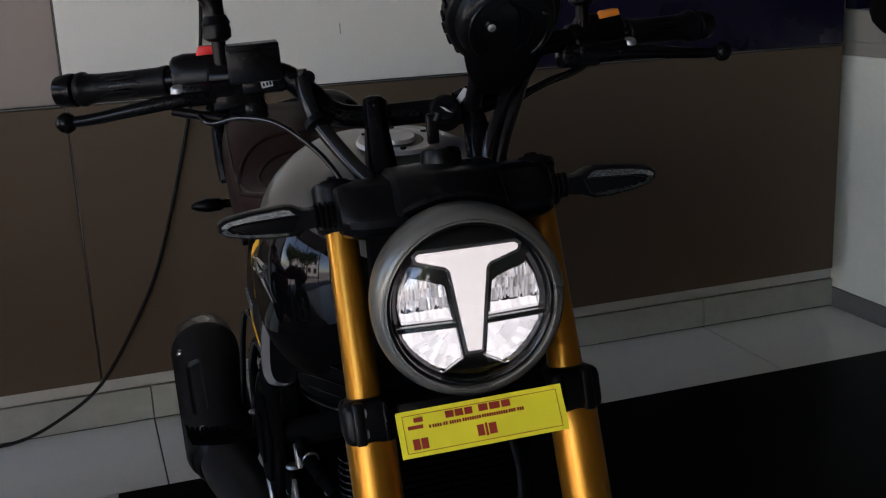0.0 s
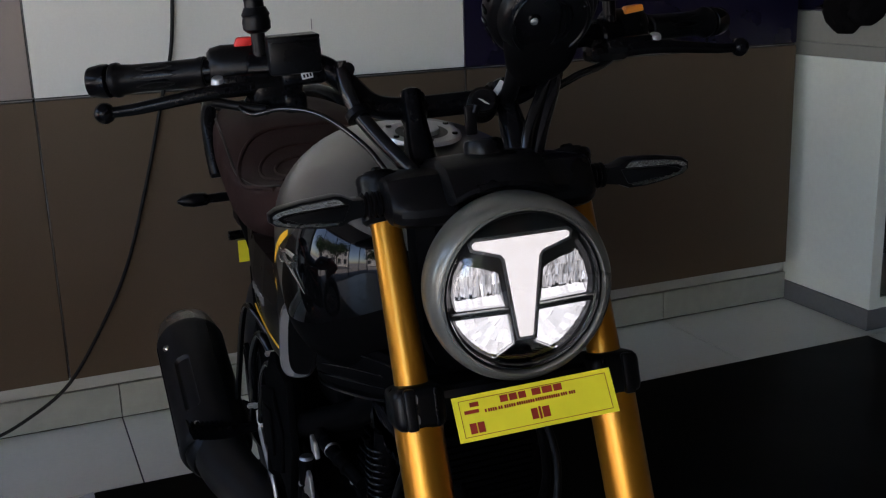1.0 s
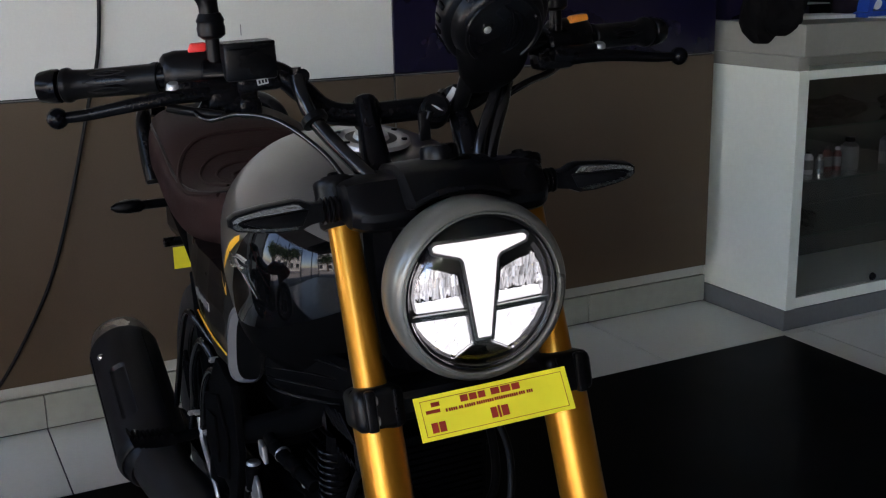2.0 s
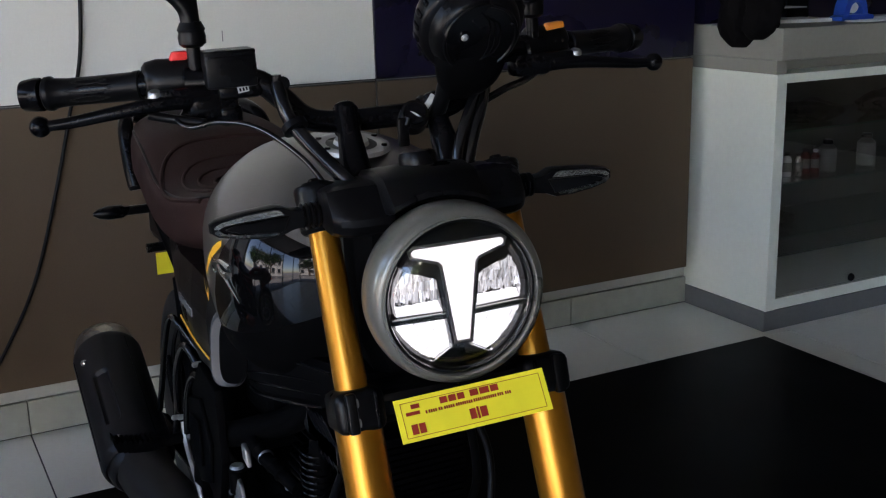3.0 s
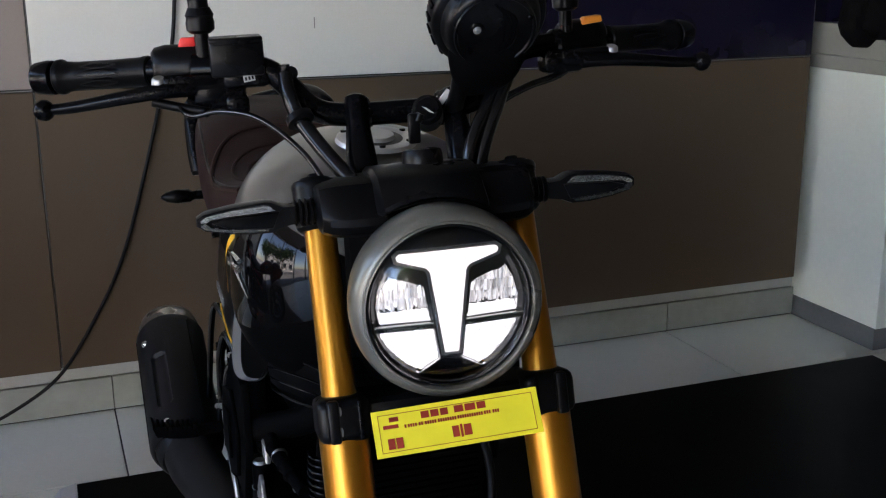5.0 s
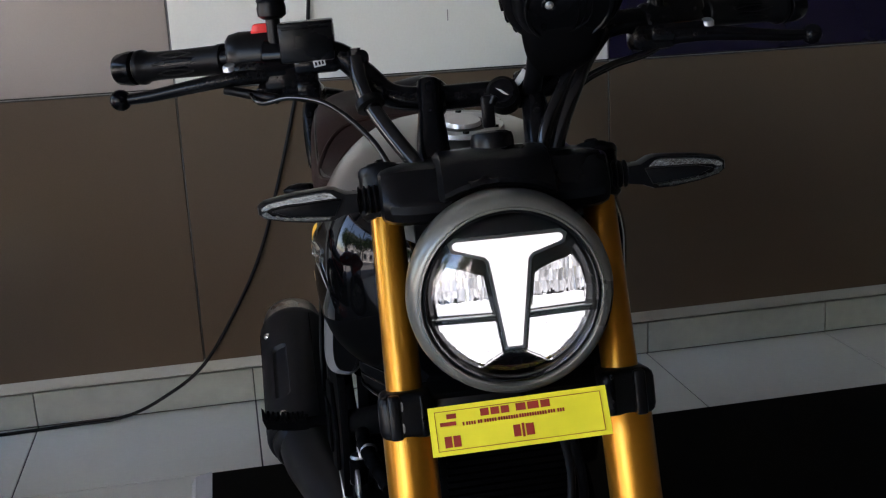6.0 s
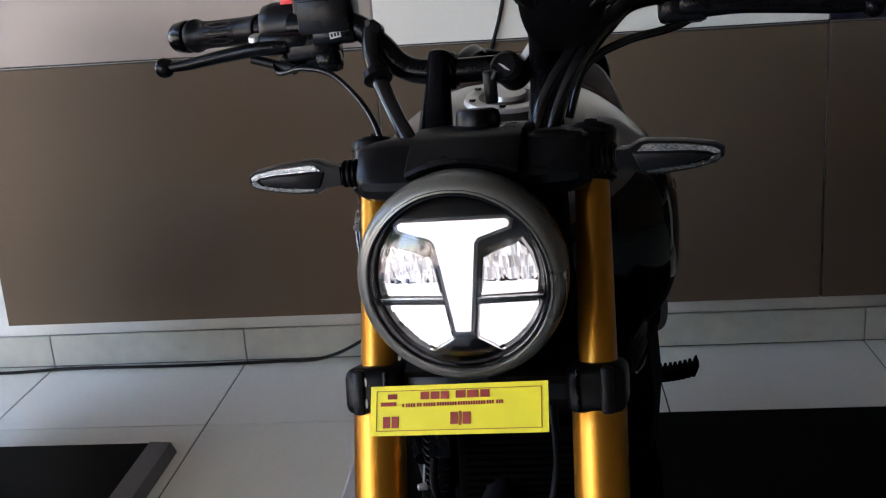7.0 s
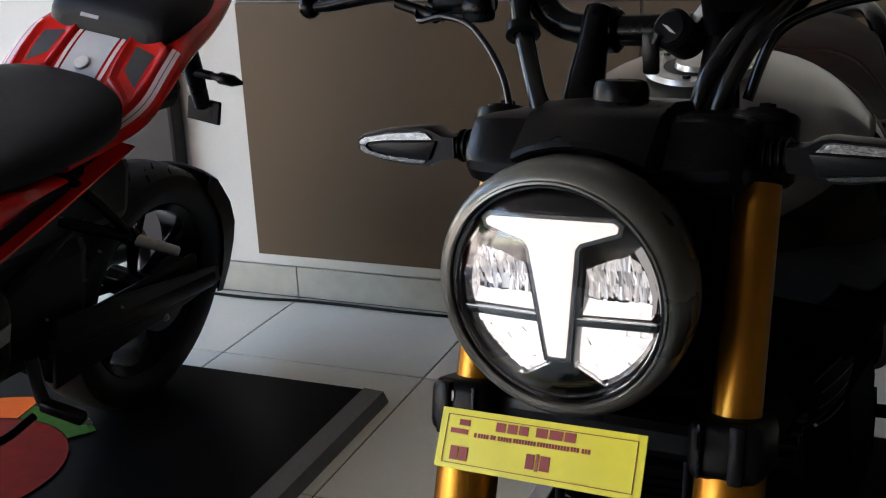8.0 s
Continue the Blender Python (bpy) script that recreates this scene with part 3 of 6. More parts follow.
# headlight
HC = V(0.004, 0, -0.057)
AX = V(0, -1, 0)
lamp = sp("headlight", lathe([(0.083, 0.060), (0.0900, 0.0645), (0.0945, 0.073), (0.0960, 0.085), (0.0965, 0.098), (0.0958, 0.106), (0.0940, 0.112), (0.0910, 0.1165), (0.0872, 0.1190), (0.0858, 0.1192), (0.0851, 0.1216), (0.0836, 0.1220), (0.0826, 0.1190), (0.0818, 0.100)], HC, AX, 96), M_BEZEL, None, "round headlight with warm grey metal bezel")
sp("housing", lathe([(0.0, -0.012), (0.05, -0.010), (0.072, 0.014), (0.0860, 0.067)], HC, AX, 48), M_PLASTIC, lamp)
sp("inner_rim", lathe([(0.0818, 0.104), (0.0812, 0.1165), (0.0795, 0.1165), (0.0785, 0.104), (0.077, 0.098), (0.0, 0.094)], HC, AX, 96), M_LENSBACK, lamp, "black headlight inner")
dome = [(0.0, 0.1360), (0.02, 0.1355), (0.04, 0.1335), (0.055, 0.1305), (0.066, 0.1265), (0.073, 0.1225), (0.0782, 0.1175), (0.0790, 0.1120)]
sp("lens", lathe(dome + [(r - 0.0012, h - 0.0022) for r, h in dome[::-1]][:-1] + [(0.0, 0.1338)], HC, AX, 64), M_LENS, lamp, "clear domed headlight lens").visible_shadow = False
tz = 0.057
half = [(0.0465, -0.0005), (0.0500, -0.0032), (0.0490, -0.0075), (0.0215, -0.0165), (0.0178, -0.0212), (0.0070, -0.1035)]
tee = [(-x, z) for x, z in half[:1]] + half + [(-x, z) for x, z in half[:0:-1]]
tee = [(x, z + tz) for x, z in tee]


def swollen(poly, d):
    cz = sum(z for _, z in poly) / len(poly)
    out = []
    n = len(poly)
    for i in range(n):
        (x0, z0), (x1, z1), (x2, z2) = poly[i - 1], poly[i], poly[(i + 1) % n]
        a, b = Vector((z0 - z1, x1 - x0)).normalized(), Vector((z1 - z2, x2 - x1)).normalized()
        m = (a + b).normalized()
        k = d / max(0.35, m.dot(a))
        out.append((x1 + m.x * k, z1 + m.y * k))
    return out


U, W = (1, 0, 0), (0, 0, 1)
sp("signature_frame", prism(swollen(tee, 0.0056), HC + AX * 0.094, U, W, 0.0180, 0.0012), M_LENSBACK, lamp, "black T-shaped frame")
sp("signature_rim", prism(swollen(tee, 0.0032), HC + AX * 0.1121, U, W, 0.0020, 0.0006), M_LAMPRIM, lamp, "grey rim round the lamp")
sp("daytime_lamp", prism(tee, HC + AX * 0.1100, U, W, 0.0056, 0.0012), M_DRL, lamp, "lit white T-shaped daytime lamp")


UPPER = [(0.0190, -0.0125), (0.0680, -0.0105), (0.0695, 0.0015), (0.0655, 0.0205), (0.0575, 0.0345), (0.0235, 0.0205)]
LOWER = [(0.0150, -0.0222), (0.0690, -0.0202), (0.0665, -0.0350), (0.0600, -0.0450), (0.0490, -0.0560), (0.0310, -0.0665), (0.0115, -0.0555)]


def clipped(poly, x0, x1, z0, z1):
    """The part of a convex outline that lies in a cell."""
    pts = poly
    for axis, lim, keep in ((0, x0, 1), (0, x1, -1), (1, z0, 1), (1, z1, -1)):
        out = []
        for p, q in zip(pts, pts[1:] + pts[:1]):
            a, b = keep * (p[axis] - lim), keep * (q[axis] - lim)
            if a >= 0:
                out.append(p)
            if a * b < 0:
                t = a / (a - b)
                out.append((p[0] + (q[0] - p[0]) * t, p[1] + (q[1] - p[1]) * t))
        pts = out
        if len(pts) < 3:
            return []
    return pts



def facets(poly, s, nx, nz, depth, tilt, rnd, bend=0.0):
    """A reflector of many small scalloped facets inside an outline; bend leans the columns outwards."""
    xs, zs = [p[0] for p in poly], [p[1] for p in poly]
    bm = bmesh.new()
    for j in range(nz):
        shift = rnd.uniform(-0.2, 0.2)
        for i in range(-1, nx + 1):
            x0, x1 = (min(xs) + (max(xs) - min(xs)) * (k + shift) / nx for k in (i, i + 1))
            z0, z1 = (min(zs) + (max(zs) - min(zs)) * k / nz for k in (j, j + 1))
            lean = bend * (x0 - min(xs)) / (max(xs) - min(xs)) * (j - nz / 2) / nz * (x1 - x0)
            pl = clipped(poly, x0 + lean, x1 + lean, z0, z1)
            if len(pl) < 3:
                continue
            tx, tz_ = rnd.uniform(-tilt, tilt), rnd.uniform(-tilt, tilt) - 0.25
            xm, zm = (x0 + x1) / 2, (z0 + z1) / 2
            vs = [bm.verts.new(HC + V(s * x, -(depth(x, z) + tx * (x - xm) + tz_ * (z - zm)), z)) for x, z in pl]
            bm.faces.new(vs if s > 0 else vs[::-1])
    return bm



def wedge(poly, cx, cz, a0, a1, r0, r1):
    """The part of an outline between two directions and two distances from a corner."""
    pts = poly
    for nx, nz, d in ((-math.sin(a0), math.cos(a0), 0.0), (math.sin(a1), -math.cos(a1), 0.0), (math.cos((a0 + a1) / 2), math.sin((a0 + a1) / 2), r0), (-math.cos((a0 + a1) / 2), -math.sin((a0 + a1) / 2), -r1)):
        res = []
        side = lambda p: (p[0] - cx) * nx + (p[1] - cz) * nz - d
        for p, q in zip(pts, pts[1:] + pts[:1]):
            a, b = side(p), side(q)
            if a >= 0:
                res.append(p)
            if a * b < 0:
                t = a / (a - b)
                res.append((p[0] + (q[0] - p[0]) * t, p[1] + (q[1] - p[1]) * t))
        pts = res
        if len(pts) < 3:
            return []
    return pts


def fan(poly, s, cx, cz, rows, depth, tilt, rnd):
    """A reflector of wedge-shaped facets that spread from one corner; rows are (from, to, pieces)."""
    bm = bmesh.new()
    for r0, r1, n in rows:
        for k in range(n):
            a0, a1 = (radians(-112 + 130 * j / n) for j in (k, k + 1))
            pl = wedge(poly, cx, cz, a0, a1, r0, r1)
            if len(pl) < 3:
                continue
            tx, tz_ = rnd.uniform(-tilt, tilt), rnd.uniform(-tilt, tilt)
            xm, zm = sum(p[0] for p in pl) / len(pl), sum(p[1] for p in pl) / len(pl)
            vs = [bm.verts.new(HC + V(s * x, -(depth(x, z) + tx * (x - xm) + tz_ * (z - zm)), z)) for x, z in pl]
            bm.faces.new(vs if s > 0 else vs[::-1])
    return bm


def ledge(pts, s, y0, y1, drop=0.0):
    """A narrow wall that stands out from the reflector along a line of (x, z)."""
    return loft([[HC + V(s * x, -y, z - k * drop) for k, y in ((0, y0), (0.6, y1 - 0.0008), (1, y1))] for x, z in pts], closed=False)
for s in (-1, 1):
    rnd = random.Random(11 if s < 0 else 23)
    sp("reflector_back", prism([(s * x, z) for x, z in UPPER][::-s], HC + AX * 0.0965, U, W, 0.001), M_LENSBACK, lamp)
    wave = lambda x, z: 0.0995 + 0.006 * abs(z + 0.004) / 0.02 + 0.003 * math.sin(420 * z)
    sp("reflector", facets(clipped(UPPER, -1, 1, -0.0035, 1), s, 27, 3, wave, 0.42, rnd, 1.2), M_BEAM, lamp, "fluted lit upper reflector", 1)
    sp("reflector", facets(clipped(UPPER, -1, 1, -1, -0.0035), s, 17, 1, wave, 0.35, rnd, 1.2), M_BEAMHOT, lamp, "bright lowest row of flutes", 1)
    sp("light_bar", prism([(s * 0.0185, -0.0125), (s * 0.0685, -0.0108), (s * 0.0680, -0.0132), (s * 0.0180, -0.0150)][::s], HC + AX * 0.1000, U, W, 0.006), M_LIP, lamp, "bright strip")
    sp("divider", prism([(s * 0.0145, -0.0165), (s * 0.0745, -0.0150), (s * 0.0740, -0.0202), (s * 0.0138, -0.0220)][::s], HC + AX * 0.098, U, W, 0.014, 0.0008), M_LENSBACK, lamp, "black divider bar")
    sp("divider_edge", prism([(s * 0.0150, -0.0158), (s * 0.0735, -0.0143), (s * 0.0735, -0.0150), (s * 0.0150, -0.0166)][::s], HC + AX * 0.1085, U, W, 0.003), M_CHROME, lamp, "thin bright edge")
    sp("reflector", fan(LOWER, s, 0.0140, -0.0190, [(0.0, 0.022, 6), (0.022, 0.036, 11), (0.036, 0.046, 16), (0.046, 0.08, 22)], lambda x, z: 0.101 + 0.14 * abs(z + 0.05) ** 1.2, 0.20, rnd), M_BEAMHOT, lamp, "brightly lit lower reflector", 1)
    sp("reflector_lip", ledge([(0.0110, -0.0560), (0.020, -0.0612), (0.0312, -0.0674), (0.0330, -0.0662)], s, 0.100, 0.1040, 0.0010), M_BEAM, lamp, "bright lip")
    sp("reflector_lip", ledge([(0.0500, -0.0562), (0.0420, -0.0612), (0.0330, -0.0662)], s, 0.100, 0.1055, 0.0016), M_BEAMHOT, lamp)
    sp("reflector_wall", ledge([(0.0236, 0.0208), (0.0190, -0.0120)], s, 0.0970, 0.1080), M_RIMGREY, lamp)
    sp("reflector_wall", ledge([(0.0236, 0.0215), (0.0400, 0.0280), (0.0578, 0.0352)], s, 0.0970, 0.1085), M_CHROME, lamp, "bright upper wall")
    sp("reflector_wall", ledge([(0.0578, 0.0352), (0.0660, 0.0208), (0.0700, 0.0015), (0.0686, -0.0110)], s, 0.0970, 0.1070), M_BEAM, lamp)
    sp("reflector_wall", ledge([(0.0150, -0.0225), (0.0125, -0.0400), (0.0110, -0.0560)], s, 0.0990, 0.1085), M_CHROME, lamp, "bright inner wall")
    sp("reflector_rim", loft([[HC + V(s * r0 * math.sin(a), -d, r0 * math.cos(a)) for r0, d in ((0.0715, 0.100), (0.0738, 0.104), (0.0752, 0.1075), (0.0775, 0.105))] for a in (radians(52 + 100 * k / 24) for k in range(25))], closed=False), M_RIMGREY, lamp, "dark glossy rim")


for k, rr in enumerate((0.0610, 0.0670, 0.0715, 0.0748)):
    for g0 in (152, -34):
        sp("bowl_step", loft([[HC + V(r0 * math.sin(a), -d, r0 * math.cos(a)) for r0, d in ((rr - 0.0030, 0.0955 + 0.0022 * k), (rr - 0.0006, 0.0972 + 0.0022 * k), (rr, 0.0958 + 0.0022 * k))] for a in (radians(g0 + (56 if g0 > 0 else 68) * j / 20) for j in range(21))], closed=False), M_GLOSS, lamp)
for a in range(-30, 31, 10):
    g = radians(a)
    sp("bowl_fin", box(0, 0, 0, 0.0010, 0.004, 0.012, 0, Matrix.Translation(HC + V(0.066 * math.sin(g), -0.100, 0.066 * math.cos(g))) @ Matrix.Rotation(g, 4, "Y")), M_GLOSS, lamp)

# turn signals
BODY = [(0.134, -0.0092), (0.148, -0.0115), (0.160, -0.0165), (0.180, -0.0165), (0.207, -0.0130), (0.227, -0.0085), (0.2335, -0.0035), (0.2335, 0.0045), (0.227, 0.0088), (0.200, 0.0140), (0.164, 0.0170), (0.157, 0.0158), (0.146, 0.0100), (0.134, 0.0092)]
UPLENS = [(0.1545, 0.0072), (0.1600, 0.0128), (0.1660, 0.0140), (0.2000, 0.0114), (0.2230, 0.0068), (0.2290, 0.0030), (0.2290, 0.0), (0.2235, 0.0), (0.2190, 0.0026), (0.2030, 0.0050)]
LOWLENS = [(0.1620, -0.0118), (0.1640, -0.0140), (0.1800, -0.0142), (0.2050, -0.0110), (0.2250, -0.0066), (0.2290, -0.0030), (0.2290, -0.0002), (0.2235, -0.0002), (0.2190, -0.0044), (0.2010, -0.0082)]
for s in (-1, 1):
    x = lambda d: FX + s * d
    zc = 0.023
    out = lambda poly: [(x(a), zc + b) for a, b in poly][::s]
    rings = []
    for y, k, tip in ((0.022, 0.55, 0.0), (0.016, 0.86, 0.0), (0.004, 1.0, 0.0), (-0.0055, 1.0, 0.0), (-0.0095, 0.95, 0.0005)):
        rings.append([V(x(0.170 + (a - 0.170) * (k + 1) / 2), y + 0.10 * max(0.0, a - 0.20), zc + b * k) for a, b in BODY])
    sig = sp("turn_signal", loft(rings), M_PLASTIC, None, "black turn signal, unlit, with clear lens", angle=28)
    for poly, mat in ((UPLENS, M_INDLENS), (LOWLENS, M_LOWLENS)):
        mid = sum(b for _, b in poly) / len(poly)
        tub = loft([[V(x(a), -0.0098 - d + 0.10 * max(0.0, a - 0.20), zc + mid + (b - mid) * k) for a, b in poly] for d, k in ((-0.001, 1.04), (0.0012, 1.0), (0.0018, 0.86))])
        lens = sp("signal_lens", tub, mat, sig, "clear unlit signal lens", angle=20)
    fin = [(0.150, 0.0058), (0.2030, 0.0040), (0.2190, 0.0), (0.2010, -0.0072), (0.158, -0.0108)]
    sp("signal_fin", prism(out(fin)[::-1], (0, -0.0095, 0), U, W, 0.0032, 0.001), M_PLASTIC, sig)
    sp("stalk", join(rod((x(0.128), 0.006, 0.022), (x(0.142), 0.006, 0.0225), 0.0100, 0.0105, 20, 0.002), *[lathe([(0.0108, 0), (0.0140, 0.0015), (0.0140, 0.0030), (0.0108, 0.0045)], (x(0.115 + 0.0055 * k), 0.006, 0.022), (s, 0, 0), 20) for k in range(4)], rod((x(0.10), 0.006, 0.021), (x(0.134), 0.006, 0.022), 0.0108, None, 20)), M_RUBBER, sig, "ribbed rubber stalk")
# yellow temporary plate
ptl, ptr = V(-0.083, -0.134, -0.148), V(0.080, -0.139, -0.1415)
pu = (ptr - ptl).normalized()
pd = V(-0.03, -0.52, -0.85).normalized()
pd = (pd - pu * pd.dot(pu)).normalized()
pn = pu.cross(-pd)
PW, PH = 0.1635, 0.0445
plate = sp("plate", prism([(0, 0), (PW, 0), (PW, PH), (0, PH)][::-1], ptl, pu, pd, 0.0015), M_YPLATE, None, "yellow temporary dealer plate with dark red print")


def bar(u0, u1, v0, v1):
    o = ptl + pu * (u0 * PW) + pd * (v0 * PH) + pn * 0.0003
    a, b = pu * ((u1 - u0) * PW), pd * ((v1 - v0) * PH)
    g = bmesh.new()
    f = [g.verts.new(p) for p in (o, o + b, o + a + b, o + a)]
    h = [g.verts.new(v.co + pn * 0.0004) for v in f]
    g.faces.new(h)
    for i in range(4):
        g.faces.new((f[i], f[(i + 1) % 4], h[(i + 1) % 4], h[i]))
    bmesh.ops.recalc_face_normals(g, faces=g.faces)
    return g


for u0, u1, v0, v1 in [(0.29, 0.338, 0.14, 0.29), (0.348, 0.396, 0.14, 0.29), (0.406, 0.452, 0.14, 0.29), (0.49, 0.545, 0.13, 0.28), (0.555, 0.618, 0.13, 0.28), (0.628, 0.68, 0.13, 0.28), (0.46, 0.500, 0.56, 0.80), (0.508, 0.522, 0.54, 0.82), (0.530, 0.575, 0.56, 0.80), (0.075, 0.116, 0.62, 0.85), (0.124, 0.165, 0.62, 0.85), (0.06, 0.15, 0.33, 0.41), (0.10, 0.155, 0.17, 0.27), (0.10, 0.150, 0.20, 0.225)]:
    sp("print_bar", bar(u0, u1, v0, v1), M_INK, plate)
for u0, n, v0 in [(0.185, 1, 0.365), (0.205, 4, 0.365), (0.270, 2, 0.36), (0.307, 5, 0.36), (0.385, 8, 0.355), (0.503, 11, 0.35), (0.664, 3, 0.345), (0.716, 3, 0.345)]:
    sp("print_bar", join(*[bar(u0 + 0.0142 * k, u0 + 0.0142 * k + 0.0105, v0, v0 + 0.072) for k in range(n)]), M_INK, plate)
for u0, u1, v0, v1 in [(0.035, 0.965, 0.10, 0.112), (0.035, 0.965, 0.90, 0.912), (0.035, 0.038, 0.10, 0.912), (0.962, 0.965, 0.10, 0.912)]:
    sp("print_line", bar(u0, u1, v0, v1), M_INK, plate)

# handlebar, risers, controls
HB = [(-0.391, 0.222, 0.157), (-0.30, 0.185, 0.160), (-0.19, 0.148, 0.163), (-0.140, 0.134, 0.158), (-0.112, 0.128, 0.135), (-0.088, 0.123, 0.111), (-0.055, 0.119, 0.103)]
hb = sp("handlebar", tube(HB + [(0.006, 0.117, 0.102)] + [(0.012 - x, y, z) for x, y, z in HB[::-1]], 0.0135, 16, 8), M_SATIN, None, "black tapered handlebar")
for x in (-0.041, 0.062):
    r = sp("riser", join(lathe([(0.019, 0), (0.0165, 0.03), (0.0130, 0.062), (0.0128, 0.088), (0.0120, 0.093), (0.008, 0.096), (0.0, 0.096)], (x * 1.12 - 0.001, 0.066, 0.040), V(-x * 0.08, 0.048, 0.088), 24, True), rod((x - 0.013, 0.1175, 0.1025), (x + 0.013, 0.1175, 0.1025), 0.020, None, 24, 0.003)), M_SATIN, hb, "black handlebar riser")
for s in (-1, 1):
    x = lambda d: 0.006 + s * d
    g0, g1 = V(x(0.392), 0.2205, 0.157), V(x(0.268), 0.1735, 0.1605)
    d = (g0 - g1).normalized()
    grip = sp("grip", lathe([(0.0165, 0), (0.0176, 0.001), (0.0176, 0.006), (0.0164, 0.010), (0.0158, 0.05), (0.0160, 0.085), (0.0172, 0.100), (0.0196, 0.103), (0.0200, 0.106), (0.0194, 0.110), (0.0170, 0.112)], g1, d, 28, True), M_RUBBER, hb, "black rubber grip")
    gu = (V(0, -1, 0) - d * V(0, -1, 0).dot(d)).normalized()
    gw = d.cross(gu) * (1 if s < 0 else -1)
    for a0, lo, hi in ((8, 0.030, 0.085), (-30, 0.034, 0.080), (46, 0.036, 0.078)):
        leaf = [g1 + d * (lo + (hi - lo) * k / 12) + 0.0161 * (math.cos(radians(a0 + sg * 13 * math.sin(math.pi * k / 12))) * gu + math.sin(radians(a0 + sg * 13 * math.sin(math.pi * k / 12))) * gw) for sg in (1, -1) for k in (range(13) if sg > 0 else range(12, -1, -1))]
        sp("grip_pattern", tube(leaf, 0.0007, 5, 1), M_RUBBER, grip)
    if s < 0:
        sp("perch_block", join(box(x(0.196), 0.140, 0.136, 0.058, 0.036, 0.038, 0.008), box(x(0.178), 0.132, 0.122, 0.026, 0.026, 0.024, 0.006), rod((x(0.232), 0.136, 0.130), (x(0.214), 0.134, 0.118), 0.009, None, 12, 0.002)), M_SATIN, hb)
    else:
        sp("perch_block", box(x(0.200), 0.142, 0.144, 0.050, 0.034, 0.030, 0.008), M_SATIN, hb)
    sp("bar_end", lathe([(0.0160, 0), (0.0192, 0.002), (0.0196, 0.008), (0.0176, 0.022), (0.0165, 0.024), (0.0, 0.0245)], g1 + d * 0.114, d, 24, True), M_SATIN, hb, "black bar end weight")
    # lever and its perch
    sp("lever", join(tube([(x(0.222), 0.128, 0.143), (x(0.255), 0.125, 0.143), (x(0.30), 0.130, 0.138), (x(0.350), 0.142, 0.131), (x(0.382), 0.148, 0.129)], (0.0095, 0.0058), 12, 6), ball((x(0.383), 0.148, 0.129), 0.0118)), M_SATIN, hb, "black control lever with ball end")
    p = sp("lever_perch", join(box(x(0.226), 0.138, 0.148, 0.062, 0.034, 0.022, 0.007), rod((x(0.19), 0.146, 0.160), (x(0.222), 0.155, 0.1605), 0.0195, None, 24, 0.003)), M_SATIN, hb)
    sp("pivot_bolt", rod((x(0.259), 0.131, 0.146), (x(0.259), 0.127, 0.1575), 0.0085, 0.0074, 20, 0.0018), M_ALU, p, "worn metal pivot bolt")
    sw = sp("switch_housing", loft([[V(x(dd), 0.162 + (0.02 * (dd - 0.2)) / 0.1 + rr * math.cos(a), 0.162 + rr * 1.1 * math.sin(a)) for a in (2 * math.pi * j / 24 for j in range(24))] for dd, rr in [(0.205, 0.019), (0.210, 0.0235), (0.250, 0.0245), (0.262, 0.022), (0.266, 0.0175)]]), M_PLASTIC, hb, "black switch housing")
    if s < 0:
        sp("kill_switch", prism([(-0.010, 0), (0.010, 0), (0.011, 0.010), (-0.006, 0.010)], (x(0.226), 0.168, 0.186), U, W, 0.014, 0.002), M_REDSW, sw, "red engine stop switch")
        res = sp("brake_reservoir", join(box(x(0.174), 0.136, 0.1735, 0.058, 0.046, 0.040, 0.004), box(x(0.174), 0.136, 0.1925, 0.0575, 0.0455, 0.006, 0.002)), M_PLASTIC, hb, "black brake fluid reservoir")
        sp("reservoir_neck", join(box(x(0.166), 0.132, 0.150, 0.050, 0.030, 0.020, 0.006), rod((x(0.135), 0.132, 0.151), (x(0.12), 0.130, 0.151), 0.011, None, 16, 0.002)), M_SATIN, res)
        tag = Matrix.Translation((x(0.163), 0.1163, 0.151)) @ Matrix.Rotation(radians(-8), 4, "Y")
        lab = sp("white_label", box(0, 0, 0, 0.0125, 0.0008, 0.0068, 0, tag), M_WHITE, res, "small white printed label")
        for dx in (-0.0035, 0.0003, 0.0038):
            sp("print_bar", box(dx, -0.0006, 0.0002, 0.0022, 0.0006, 0.0038, 0, tag), M_PLASTIC, lab)
        sp("lid_line", box(x(0.174), 0.1128, 0.1885, 0.050, 0.0012, 0.0012, 0.0003), M_SATIN, res)
    else:
        sp("pass_switch", prism([(-0.013, 0), (0.013, 0.003), (0.011, 0.011), (-0.010, 0.009)], (x(0.244), 0.166, 0.1815), U, W, 0.016, 0.002), M_ORANGE, sw, "orange switch")
    # mirror
    mir = sp("mirror", join(rod((x(0.209), 0.146, 0.160), (x(0.209), 0.146, 0.204), 0.0078, None, 16), lathe([(0.010, 0), (0.0152, 0.004), (0.0158, 0.012), (0.0145, 0.017), (0.0158, 0.020), (0.0120, 0.028)], (x(0.209), 0.146, 0.200), (0, 0, 1), 20, True), loft([[V(x(cx) + s * hw * math.cos(a), cy + 0.011 * math.sin(a), cz + 0.25 * hw * math.cos(a)) for a in (2 * math.pi * j / 20 for j in range(20))] for cx, cy, cz, hw in eased([(0.209, 0.146, 0.222, 0.0110), (0.210, 0.147, 0.236, 0.0115), (0.216, 0.148, 0.250, 0.0175), (0.232, 0.151, 0.266, 0.032), (0.258, 0.154, 0.284, 0.046), (0.295, 0.158, 0.306, 0.056)])])), M_PLASTIC, hb, "black rear-view mirror")
